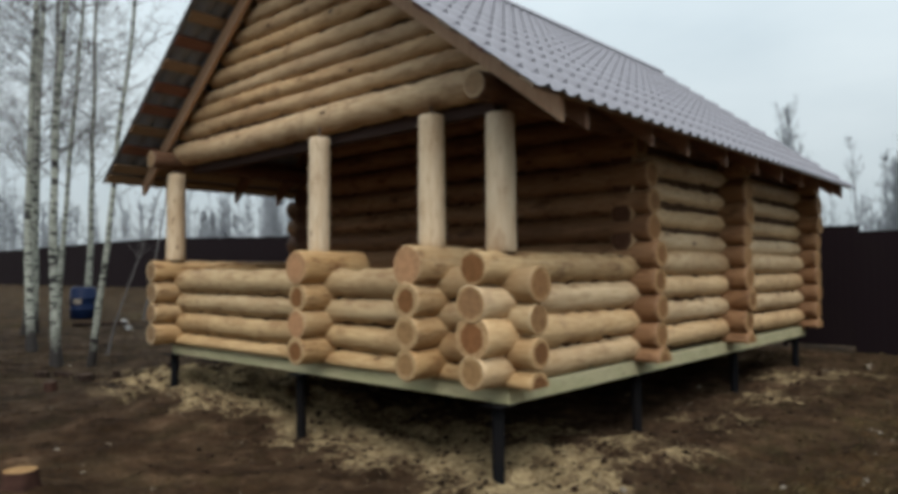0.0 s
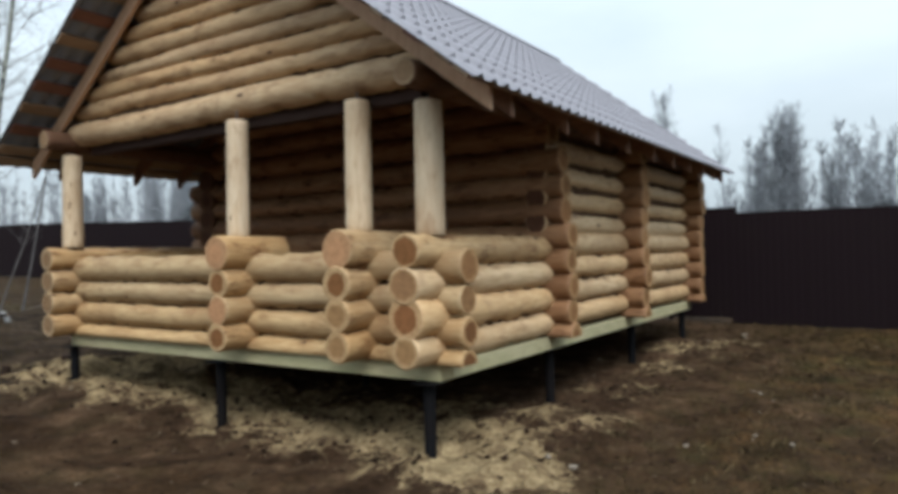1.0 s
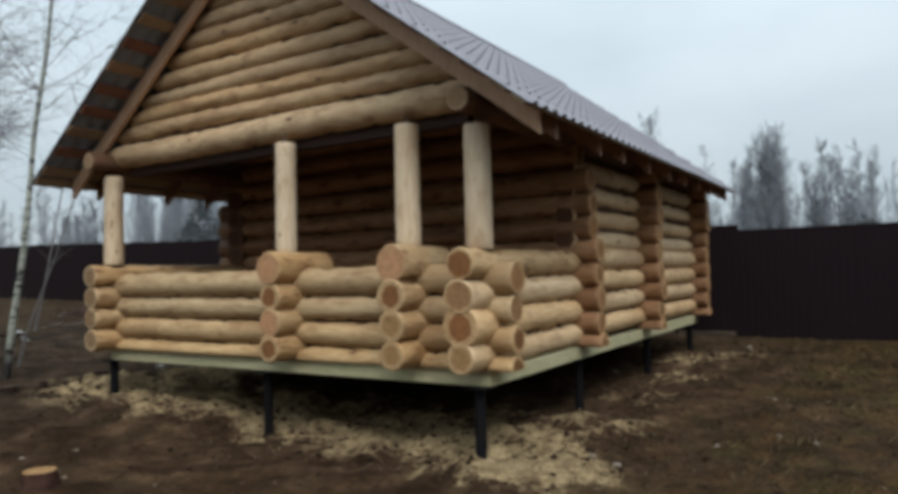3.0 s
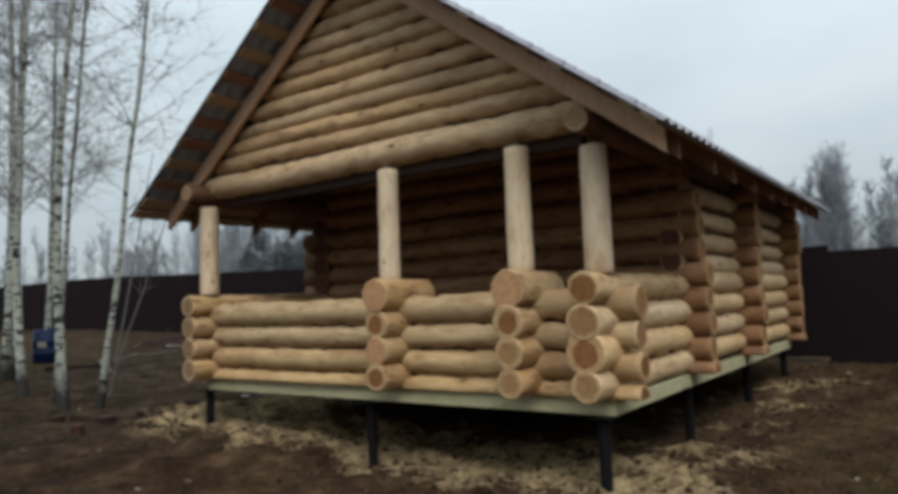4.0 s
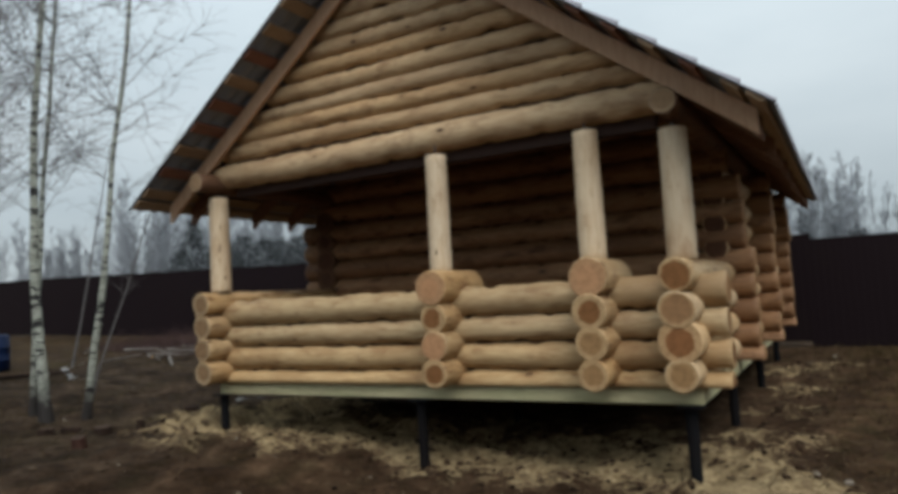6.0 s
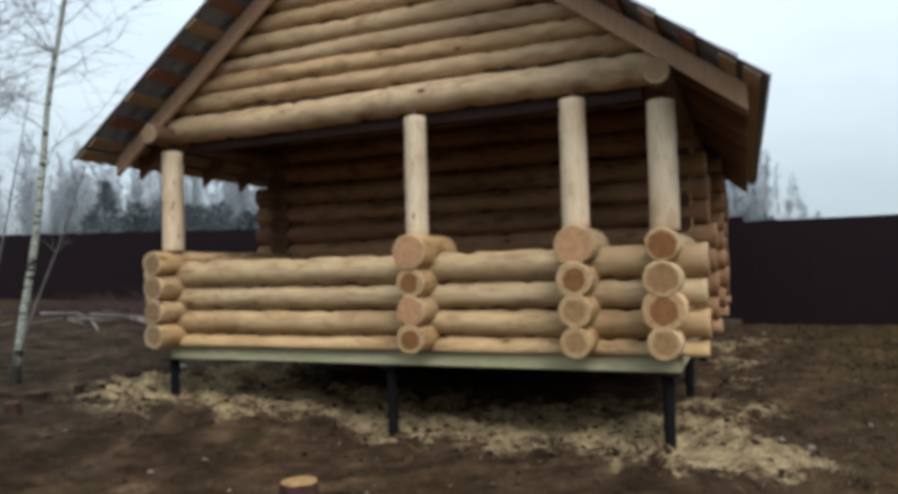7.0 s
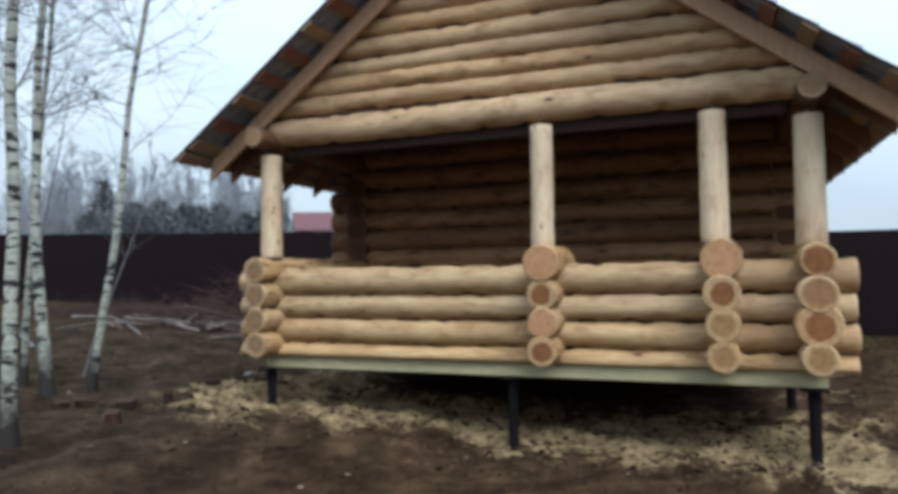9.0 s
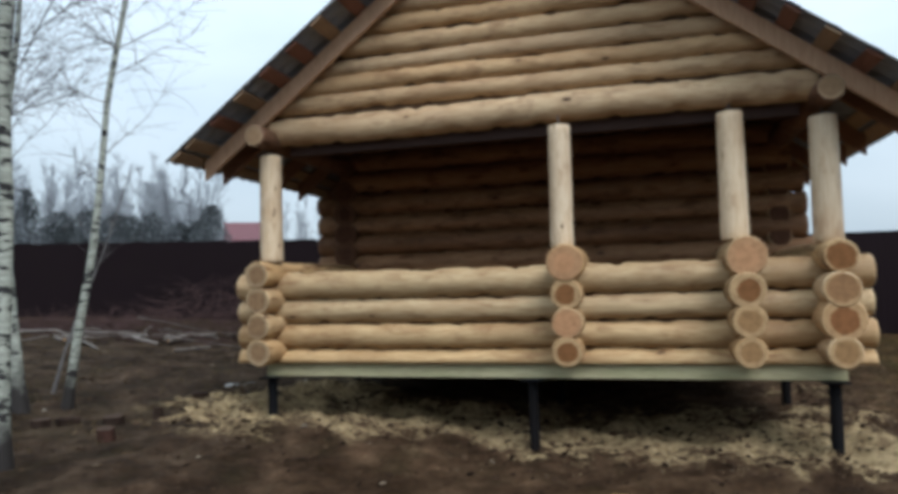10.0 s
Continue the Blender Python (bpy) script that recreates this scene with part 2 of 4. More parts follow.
BLUE = painted_metal("blue_plastic", (0.006, 0.015, 0.05), 0.5, 0.0, (0.01, 0.01, 0.012), 0.3, 0.15)
RED_ROOF = painted_metal("red_roof_sheet", (0.115, 0.034, 0.041), 0.6)
RENDER_WALL = painted_metal("pale_house_wall", (0.35, 0.30, 0.27), 0.8)


def birch_bark():
    m, n, l, b = material("birch_bark", 0.75)
    v = coords(n, l, (1, 1, 1))
    white = ramp(n, l, tex_noise(n, l, coords(n, l, (2, 2, 7)), 5, 4), [(0.3, (0.18, 0.19, 0.155)), (0.65, (0.40, 0.41, 0.345))])
    scar = ramp(n, l, tex_noise(n, l, coords(n, l, (3.2, 3.2, 11)), 1.4, 3, 0.6), [(0.545, (0, 0, 0)), (0.575, (1, 1, 1))])
    fleck = ramp(n, l, tex_noise(n, l, coords(n, l, (7, 7, 60)), 1.2, 2, 0.5), [(0.60, (0, 0, 0)), (0.66, (0.8,) * 3)])
    white = mix(n, l, fleck, white, (0.16, 0.145, 0.13))
    col = mix(n, l, scar, white, (0.022, 0.02, 0.02))
    tc, sep = n.new("ShaderNodeTexCoord"), n.new("ShaderNodeSeparateXYZ")
    l.new(tc.outputs["Object"], sep.inputs[0])
    lift = n.new("ShaderNodeMath")
    lift.operation = "MULTIPLY_ADD"
    lift.inputs[1].default_value = 0.5
    l.new(tex_noise(n, l, v, 9, 4), lift.inputs[0])
    l.new(sep.outputs["Z"], lift.inputs[2])
    rough_foot = ramp(n, l, lift.outputs[0], [(0.52, (1, 1, 1)), (0.92, (0, 0, 0))])
    col = mix(n, l, rough_foot, col, (0.024, 0.02, 0.018))
    l.new(col, b.inputs["Base Color"])
    bump(n, l, b, tex_noise(n, l, v, 30, 4), 0.5, 0.01)
    return m


def simple(name, a, c, scale, rough=0.85, kind="Object"):
    m, n, l, b = material(name, rough)
    f = tex_noise(n, l, coords(n, l, (1, 1, 1), kind), scale, 5, 0.65)
    l.new(ramp(n, l, f, [(0.3, a), (0.7, c)]), b.inputs["Base Color"])
    bump(n, l, b, f, 0.4, 0.01)
    return m


BARK = birch_bark()
TWIG = simple("birch_twig", (0.09, 0.083, 0.08), (0.19, 0.178, 0.17), 12)
# Far twigs: distance haze is mixed into this pale bluish grey.
FAR_TWIG = simple("hazy_bare_wood", (0.185, 0.197, 0.215), (0.30, 0.315, 0.335), 0.3)
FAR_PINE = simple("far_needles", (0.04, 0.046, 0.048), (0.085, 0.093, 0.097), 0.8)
STUMP_BARK = simple("stump_bark", (0.013, 0.009, 0.007), (0.042, 0.026, 0.019), 14)
STUMP_RED = simple("alder_stump_bark", (0.03, 0.016, 0.012), (0.07, 0.035, 0.026), 14)
OLD_CUT = simple("old_cut_wood", (0.03, 0.02, 0.015), (0.075, 0.05, 0.035), 18)
CUT = simple("fresh_cut_wood", (0.17, 0.088, 0.036), (0.33, 0.205, 0.095), 18)
FILM = simple("grey_white_film", (0.16, 0.155, 0.15), (0.38, 0.37, 0.36), 14, 0.6)
GREY_STICK = simple("weathered_branch", (0.06, 0.05, 0.043), (0.16, 0.135, 0.115), 8)
WHITE_STICK = simple("birch_offcut", (0.11, 0.097, 0.087), (0.27, 0.24, 0.215), 6)
BRUSH = simple("dark_brushwood", (0.032, 0.019, 0.018), (0.08, 0.048, 0.043), 5)
STONE = simple("pale_stone", (0.15, 0.125, 0.095), (0.29, 0.25, 0.205), 9)


def island_mix(name, stops, rough=0.85):
    m, n, l, b = material(name, rough)
    r = n.new("ShaderNodeNewGeometry").outputs["Random Per Island"]
    l.new(ramp(n, l, r, stops), b.inputs["Base Color"])
    return m


CHIP = island_mix("wood_chips", [(0.0, (0.14, 0.095, 0.048)), (0.4, (0.25, 0.18, 0.095)), (0.8, (0.36, 0.27, 0.15)), (1.0, (0.45, 0.36, 0.215))])
GRASS = island_mix("dead_grass", [(0.0, (0.018, 0.012, 0.006)), (0.45, (0.045, 0.035, 0.015)), (0.85, (0.08, 0.055, 0.027)), (1.0, (0.16, 0.115, 0.06))])
CLOD = island_mix("soil_clods", [(0.0, (0.012, 0.007, 0.004)), (0.6, (0.034, 0.02, 0.012)), (1.0, (0.075, 0.048, 0.028))])
LITTER = island_mix("pale_litter", [(0.0, (0.10, 0.075, 0.05)), (0.7, (0.20, 0.155, 0.11)), (0.97, (0.26, 0.22, 0.17)), (1.0, (0.36, 0.34, 0.31))])


def ground_material():
    m, n, l, b = material("trampled_soil", 0.95)
    v = coords(n, l, (1, 1, 1), spread=False)
    coarse = tex_noise(n, l, v, 0.55, 5, 0.6)
    mid = tex_noise(n, l, v, 2.6, 8, 0.72)
    fine = tex_noise(n, l, v, 26, 5, 0.7)
    soil = ramp(n, l, mid, [(0.30, (0.012, 0.0066, 0.0038)), (0.46, (0.037, 0.0215, 0.012)), (0.60, (0.067, 0.041, 0.0235)), (0.76, (0.122, 0.08, 0.047))])
    grass = ramp(n, l, fine, [(0.3, (0.014, 0.0092, 0.004)), (0.5, (0.043, 0.0278, 0.013)), (0.68, (0.09, 0.06, 0.03)), (0.8, (0.17, 0.122, 0.068))])
    trod = ramp(n, l, tex_noise(n, l, v, 1.5, 7, 0.7), [(0.34, (0.5, 0.46, 0.43)), (0.5, (1, 1, 1)), (0.66, (1.7, 1.68, 1.68))])
    soil = mix(n, l, 1.0, soil, trod, "MULTIPLY")
    ash = n.new("ShaderNodeAttribute")
    ash.attribute_name = "ash"
    soil = mix(n, l, ash.outputs["Fac"], soil, mix(n, l, 1.0, soil, (0.74, 0.83, 0.95), "MULTIPLY"))
    turf = n.new("ShaderNodeAttribute")
    turf.attribute_name = "turf"
    turf_mask = mix(n, l, 1.0, turf.outputs["Color"], ramp(n, l, coarse, [(0.35, (0.25,) * 3), (0.6, (1, 1, 1))]), "MULTIPLY")
    moss = ramp(n, l, tex_noise(n, l, v, 1.4, 6, 0.7), [(0.50, (0, 0, 0)), (0.66, (0.7,) * 3)])
    soil = mix(n, l, mix(n, l, 1.0, moss, (0.35, 0.35, 0.35), "MULTIPLY"), soil, (0.05, 0.041, 0.019))
    grass = mix(n, l, moss, grass, (0.042, 0.044, 0.016))
    worn = ramp(n, l, tex_noise(n, l, v, 1.9, 7, 0.7), [(0.36, (0.34, 0.30, 0.27)), (0.5, (0.9, 0.85, 0.75)), (0.64, (1.75, 1.45, 1.1))])
    grass = mix(n, l, 1.0, grass, worn, "MULTIPLY")
    col = mix(n, l, turf_mask, soil, grass)
    col = mix(n, l, 0.45, col, mix(n, l, 1.0, col, ramp(n, l, fine, [(0.3, (0.45,) * 3), (0.7, (1.5, 1.45, 1.4))]), "MULTIPLY"))
    dust = n.new("ShaderNodeAttribute")
    dust.attribute_name = "sawdust"
    edge = n.new("ShaderNodeMath")
    edge.operation = "MULTIPLY_ADD"
    edge.inputs[1].default_value = 4.6
    l.new(tex_noise(n, l, v, 1.7, 9, 0.76), edge.inputs[0])
    l.new(dust.outputs["Fac"], edge.inputs[2])
    clump = tex_noise(n, l, v, 7.5, 7, 0.75)
    pale = ramp(n, l, fine, [(0.3, (0.14, 0.088, 0.04)), (0.65, (0.43, 0.33, 0.185))])
    pale = mix(n, l, ramp(n, l, clump, [(0.40, (0.95,) * 3), (0.56, (0, 0, 0))]), pale, (0.13, 0.088, 0.048))
    e2 = n.new("ShaderNodeMapRange")
    e2.inputs["From Min"].default_value, e2.inputs["From Max"].default_value = 2.66, 3.0
    l.new(edge.outputs[0], e2.inputs["Value"])
    near = n.new("ShaderNodeMapRange")
    near.inputs["From Min"].default_value, near.inputs["From Max"].default_value = 0.05, 0.22
    l.new(dust.outputs["Fac"], near.inputs["Value"])
    lie = n.new("ShaderNodeMath")
    lie.operation = "MULTIPLY"
    l.new(e2.outputs[0], lie.inputs[0])
    l.new(near.outputs[0], lie.inputs[1])
    col = mix(n, l, lie.outputs[0], col, pale)
    l.new(col, b.inputs["Base Color"])
    bump(n, l, b, mix(n, l, 0.4, mid, fine), 0.9, 0.08)
    return m


SOIL = ground_material()


# ---- building helpers ----
def mesh_of(name, verts, faces, mats, smooth=False, index=None):
    me = bpy.data.meshes.new(name)
    me.from_pydata(verts, [], faces)
    for m in mats if isinstance(mats, (list, tuple)) else [mats]:
        me.materials.append(m)
    if index is not None:
        me.polygons.foreach_set("material_index", index)
    me.polygons.foreach_set("use_smooth", [smooth] * len(faces))
    me.update()
    return me


def part(name, data, parent, m=Matrix(), label="", kind=""):
    """Links a mesh (or bmesh with its materials) as one object under a thing or a part, at the pose m in the parent's frame."""
    ob = new(name, data)
    ob.parent = parent
    ob.matrix_basis = m
    return tagged(ob, label, kind=kind)


def thing(name, m, label, category, group="", data=None, kind=""):
    ob = new(name, data)
    ob.matrix_basis = m
    return tagged(ob, label, category, group, kind)


def bevelled_box(name, size, mat, bevel=0.006, wobble=0.0, seed=0):
    bm = bmesh.new()
    bmesh.ops.create_cube(bm, size=1.0)
    bmesh.ops.scale(bm, vec=size, verts=bm.verts)
    if wobble:
        rng = random.Random(seed)
        for v in bm.verts:
            v.co += Vector((rng.uniform(-1, 1), rng.uniform(-1, 1), rng.uniform(-1, 1))) * wobble
    if bevel:
        bmesh.ops.bevel(bm, geom=bm.edges[:], offset=bevel, segments=1, affect="EDGES")
    me = bpy.data.meshes.new(name)
    bm.to_mesh(me)
    bm.free()
    me.materials.append(mat)
    return me


def log_mesh(name, length, r0, r1, seed, mats, flat=None, sides=20, step=0.036, lump=0.045, rag=0.46, bow=0.012, chamfer=0.012):
    """A peeled log along x, centred: lumpy, slightly bowed, tapering from r0 to r1, with sawn ends. flat: its underside is cut off at this height."""
    count = max(6, int(length / step))
    xs = [-length / 2, -length / 2 + chamfer] + [-length / 2 + chamfer + (length - 2 * chamfer) * i / count for i in range(1, count)] + [length / 2 - chamfer, length / 2]
    verts, faces, index = [], [], []
    for i, x in enumerate(xs):
        f = (x + length / 2) / length
        r = r0 + (r1 - r0) * f
        edge = chamfer * 0.8 if i in (0, len(xs) - 1) else 0.0
        cy = bow * noise.noise((x * 0.45, seed * 3.1, 1.7))
        cz = bow * noise.noise((x * 0.45, seed * 3.1, 9.2))
        for k in range(sides):
            a = 2 * math.pi * k / sides
            c, s = math.cos(a), math.sin(a)
            lip = max(0.0, abs(s) - 0.55) * 2.2 * min(1.0, (length / 2 - abs(x)) / 0.2)
            notch = max(0.0, noise.noise((x * 7.5, c * 0.8 + seed * 5.1, s * 3.0)) - 0.02)
            rr = r * (1 + lump * noise.noise((x * 1.6, c * 0.9 + seed * 7.3, s * 0.9)) + lump * 0.7 * noise.noise((x * 4.2, c * 1.8 + seed * 2.9, s * 1.8))
                      + 0.02 * noise.noise((x * 9.5, c * 1.2 + seed * 5.1, s * 1.2)) - rag * lip * notch) - edge
            y, z = cy + rr * c, cz + rr * s
            if flat is not None:
                z = max(z, flat)
            verts.append((x, y, z))
    for i in range(len(xs) - 1):
        for k in range(sides):
            a, b = i * sides + k, i * sides + (k + 1) % sides
            faces.append((a, b, b + sides, a + sides))
            index.append(0)
    faces.append(tuple(range(sides - 1, -1, -1)))
    faces.append(tuple((len(xs) - 1) * sides + k for k in range(sides)))
    index += [1, 1]
    me = mesh_of(name, verts, faces, mats, True, index)
    for p in list(me.polygons)[-2:]:
        p.use_smooth = False
    return me


SAWDUST = [(0.35, -0.02, 0.68, 0.74), (0.2, 0.4, 0.7, 0.5), (-0.6, 0.4, 0.8, 0.48), (-1.6, 0.55, 0.9, 0.5), (-2.9, 0.6, 0.9, 0.5), (-3.8, 0.55, 0.9, 0.5),
           (-4.9, 0.1, 0.85, 0.74), (-5.4, 0.5, 1.0, 0.72), (0.3, 1.5, 0.6, 0.58), (0.4, 2.9, 0.55, 0.46), (0.4, 4.4, 0.62, 0.56), (0.4, 5.7, 0.65, 0.58), (0.6, 6.6, 0.6, 0.4),
           (-5.4, 1.2, 0.8, 0.42), (-1.1, -0.1, 0.6, 0.3), (-2.3, 0.05, 0.6, 0.28), (-1.2, 1.2, 1.0, 0.46), (-3.2, 1.3, 1.1, 0.46), (-4.7, 1.5, 0.9, 0.5)]


def ground_height(x, y):
    u = max(0.0, -x)
    rise = 0.07 * max(0.0, min(u, 5.2) - 2.2) + 0.05 * max(0.0, min(u, 12) - 6) + 0.02 * max(0.0, min(u, 24) - 12)
    rise += 0.0036 * min(y, 9) ** 2 if y > 0 else 0.015 * max(y, -8)
    rise -= 0.06 * math.exp(-((x + 2.3) ** 2 + y * y) / 1.6)
    fade = max(0.0, 1 - max(abs(x + 4), abs(y)) / 60)
    lump = 0.05 * noise.noise((x * 0.9, y * 0.9, 0.3)) + 0.035 * noise.noise((x * 2.4, y * 2.4, 4.1)) + 0.03 * noise.noise((x * 6, y * 6, 8.8))
    heaps = 0.09 * sum(a * math.exp(-((x - cx) ** 2 + 1.5 * (y - cy) ** 2) / (r * r)) for cx, cy, r, a in SAWDUST) if abs(x + 2.5) < 6 and -2 < y < 8 else 0.0
    heaps *= 0.6 + 1.3 * max(-0.4, noise.noise((x * 3.1, y * 3.1, 6.6)))
    rough = 0.028 * noise.noise((x * 10, y * 10, 2.2)) + 0.014 * noise.noise((x * 19, y * 19, 5.2)) if abs(x + 3) < 10 and -6 < y < 9 else 0.0
    rise += 0.34 * math.exp(-((x + 1.6) ** 2 + (y + 2.735) ** 2) / 0.55)
    return rise + lump * fade + heaps + rough


# ---- ground ----
def sawdust_at(x, y):
    return sum(a * math.exp(-((x - cx) ** 2 + 1.5 * (y - cy) ** 2) / (r * r)) for cx, cy, r, a in SAWDUST)


def lines(dense0, dense1, step, far):
    out = list(np.arange(dense0, dense1 + 1e-6, step))
    a, s = dense0, step
    while a > -far:
        s *= 1.35
        a -= s
        out.insert(0, a)
    a, s = dense1, step
    while a < far:
        s *= 1.35
        a += s
        out.append(a)
    return out


gx, gy = lines(-9.0, 4.5, 0.055, 900), lines(-4.2, 8.4, 0.055, 900)
gv = [(x, y, ground_height(x, y)) for y in gy for x in gx]
nx = len(gx)
gf = [(j * nx + i, j * nx + i + 1, (j + 1) * nx + i + 1, (j + 1) * nx + i) for j in range(len(gy) - 1) for i in range(nx - 1)]
ground_mesh = mesh_of("ground", gv, gf, SOIL, True)
dust_attr = ground_mesh.attributes.new("sawdust", "FLOAT", "POINT")
dust_attr.data.foreach_set("value", [min(1.0, sawdust_at(x, y)) if abs(x) < 14 and -6 < y < 10 else 0.0 for x, y, z in gv])
ash_attr = ground_mesh.attributes.new("ash", "FLOAT", "POINT")
ash_attr.data.foreach_set("value", [min(1.0, max(0.0, (-3.6 - x) / 2.2)) for x, y, z in gv])
turf_attr = ground_mesh.attributes.new("turf", "FLOAT", "POINT")
turf_attr.data.foreach_set("value", [min(1.0, max(0.0, (x - 0.6) / 1.5)) * (0.6 + 0.4 * min(1, max(0, (y + 2.5) / 4))) if x > 2.0 else 0.3 * min(1, max(0, (x + 4.5) / 3)) * min(1, max(0, (-0.6 - y) / 0.7)) if y < -0.6 else max(0.0, (x - 0.6) / 1.5) if x > 0.6 else (0.5 if y > 10 or x < -13 else 0.0) for x, y, z in gv])
ground = thing("ground", Matrix(), "trampled dark brown soil with sawdust and thin dead grass", "ground", data=ground_mesh, kind="structure")

# ---- log house ----
W, DEPTH, PORCH, MID = 5.0, 6.95, 1.92, 4.12
HOUSE = Vector((-2.5, 3.3, 0.1))
house = thing("log_house", Matrix.Translation(HOUSE), "unfinished log house of peeled pine on black steel piles", "log house")
SEED = [0]


def local(m):
    return Matrix.Translation(-HOUSE) @ m


def x_log(x0, x1, y, z, r, name="log", flat=None, r1=None, mats=(LOG, END), label="", **kw):
    SEED[0] += 1
    me = log_mesh(name, x1 - x0, r, r1 or r, SEED[0], mats, flat, **kw)
    return part(name, me, house, local(pose((x0 + x1) / 2, y, z)), label)


def y_log(y0, y1, x, z, r, name="log", flat=None, r1=None, mats=(LOG, END), label="", **kw):
    SEED[0] += 1
    me = log_mesh(name, y1 - y0, r, r1 or r, SEED[0], mats, flat, **kw)
    return part(name, me, house, local(pose(x, (y0 + y1) / 2, z, 0, 0, 90)), label)


X_LEVELS = [0.745, 0.99, 1.237, 1.485, 1.73, 1.975, 2.225, 2.48, 2.76]
HOUSE_LEVELS = [0.91, 1.16, 1.407, 1.652, 1.865, 2.10, 2.36, 2.62, 2.94]
Y_LEVELS = [0.870, 1.112, 1.357, 1.602, 1.85, 2.095, 2.35, 2.63, 2.94]
rng = random.Random(4)
# porch rail across the front
for k, (z, r) in enumerate(zip(X_LEVELS[:4], (0.135, 0.127, 0.124, 0.142))):
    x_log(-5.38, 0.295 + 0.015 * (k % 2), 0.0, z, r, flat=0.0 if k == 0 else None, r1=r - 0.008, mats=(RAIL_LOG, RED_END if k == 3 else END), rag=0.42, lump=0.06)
# cross logs and side walls of the whole house
CORNER_END = [PALE_END, RED_HEART, GREY_HEART, DEEP_END]
CORNER_R = [0.125, 0.165, 0.140, 0.128]
for side, x in ((0, 0.0), (1, -W)):
    for k, z in enumerate(Y_LEVELS):
        r = CORNER_R[k] if k < 4 and side == 0 else (0.138 if k > 6 else 0.124) + rng.uniform(-0.006, 0.008)
        if k < 4:
            y_log(-0.40 + rng.uniform(-0.012, 0.012), PORCH - 0.02, x, z, r, r1=0.125, mats=(LOG if k == 3 or side else SIDE_LOG, CORNER_END[k] if side == 0 else LEFT_END), rag=0.62)
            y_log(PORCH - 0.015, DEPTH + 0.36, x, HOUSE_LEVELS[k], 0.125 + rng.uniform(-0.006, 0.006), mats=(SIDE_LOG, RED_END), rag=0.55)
        elif k < 8:
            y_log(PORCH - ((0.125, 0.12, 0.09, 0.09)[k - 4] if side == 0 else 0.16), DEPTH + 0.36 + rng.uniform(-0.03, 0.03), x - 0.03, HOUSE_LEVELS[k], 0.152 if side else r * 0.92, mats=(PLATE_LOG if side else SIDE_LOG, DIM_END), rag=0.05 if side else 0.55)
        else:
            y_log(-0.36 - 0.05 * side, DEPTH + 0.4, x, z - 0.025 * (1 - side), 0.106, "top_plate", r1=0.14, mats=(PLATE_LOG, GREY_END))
for k, z in enumerate(X_LEVELS):
    flat = 0.0 if k == 0 else None
    for y in (PORCH, DEPTH):
        r = (0.133 if k < 7 else 0.142) + rng.uniform(-0.006, 0.008)
        out = 0.12 if k == 8 and y == PORCH else rng.uniform(0.285, 0.335) - (0.07 if k > 4 and y == PORCH else 0.0)
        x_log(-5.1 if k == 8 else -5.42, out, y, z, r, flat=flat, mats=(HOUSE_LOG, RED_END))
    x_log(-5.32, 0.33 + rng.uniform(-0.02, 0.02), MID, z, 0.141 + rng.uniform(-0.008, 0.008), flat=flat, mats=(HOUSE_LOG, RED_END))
# the porch wall goes on up into the open roof
for z, half in ((3.01, 2.48), (3.26, 2.36), (3.51, 2.02)):
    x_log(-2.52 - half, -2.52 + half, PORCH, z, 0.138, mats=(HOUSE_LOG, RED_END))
# short logs that carry the middle posts
for x, stack, ends in ((-2.095, (0.129, 0.133, 0.131, 0.157), (DEEP_END, SALMON_END, DEEP_END)), (-0.666, (0.126, 0.134, 0.143, 0.160), (PALE_END, PALE_END, DEEP_END))):
    for k, r in enumerate(stack):
        top = k == 3
        y_log(-0.395 + rng.uniform(-0.01, 0.01), 0.36 if top else 0.30, x, Y_LEVELS[k] + (0.018 if top else 0), r, "stub_log",
              mats=(LOG, SALMON_END if top else ends[k]), step=0.04, rag=0.04)
# gable, front and back
RIDGE_X, RIDGE_Z, PITCH, HALF, Y_FRONT, Y_BACK, Y_RIDGE = -2.52, 5.22, 0.755, 3.29, -0.65, 7.05, 7.8
SLOPE = math.atan(PITCH)
GABLE = [3.035, 3.275, 3.452, 3.622, 3.808, 4.0, 4.177, 4.345, 4.52, 4.70, 4.87]
for y in (0.0, DEPTH):
    for k, z in enumerate(GABLE):
        half = min(2.50, (RIDGE_Z - 0.16 - z) / PITCH + 0.05)
        if half > 0.12:
            r = 0.14 if k == 0 else 0.0975 + rng.uniform(-0.003, 0.005)
            x_log(RIDGE_X - half, RIDGE_X + half, y, z, r, "gable_log", r1=r * 0.97, mats=(GABLE_LOG, END), rag=0.62 if k else 0.5, lump=0.06 if k else 0.045, bow=0.022)
# jute caulking: a dark sheet added in each wall's core to darken the gaps
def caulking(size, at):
    part("caulking", bevelled_box("caulking", size, JUTE, 0.0), house, local(pose(*at)), "dark jute sheet added to darken the gaps between logs")


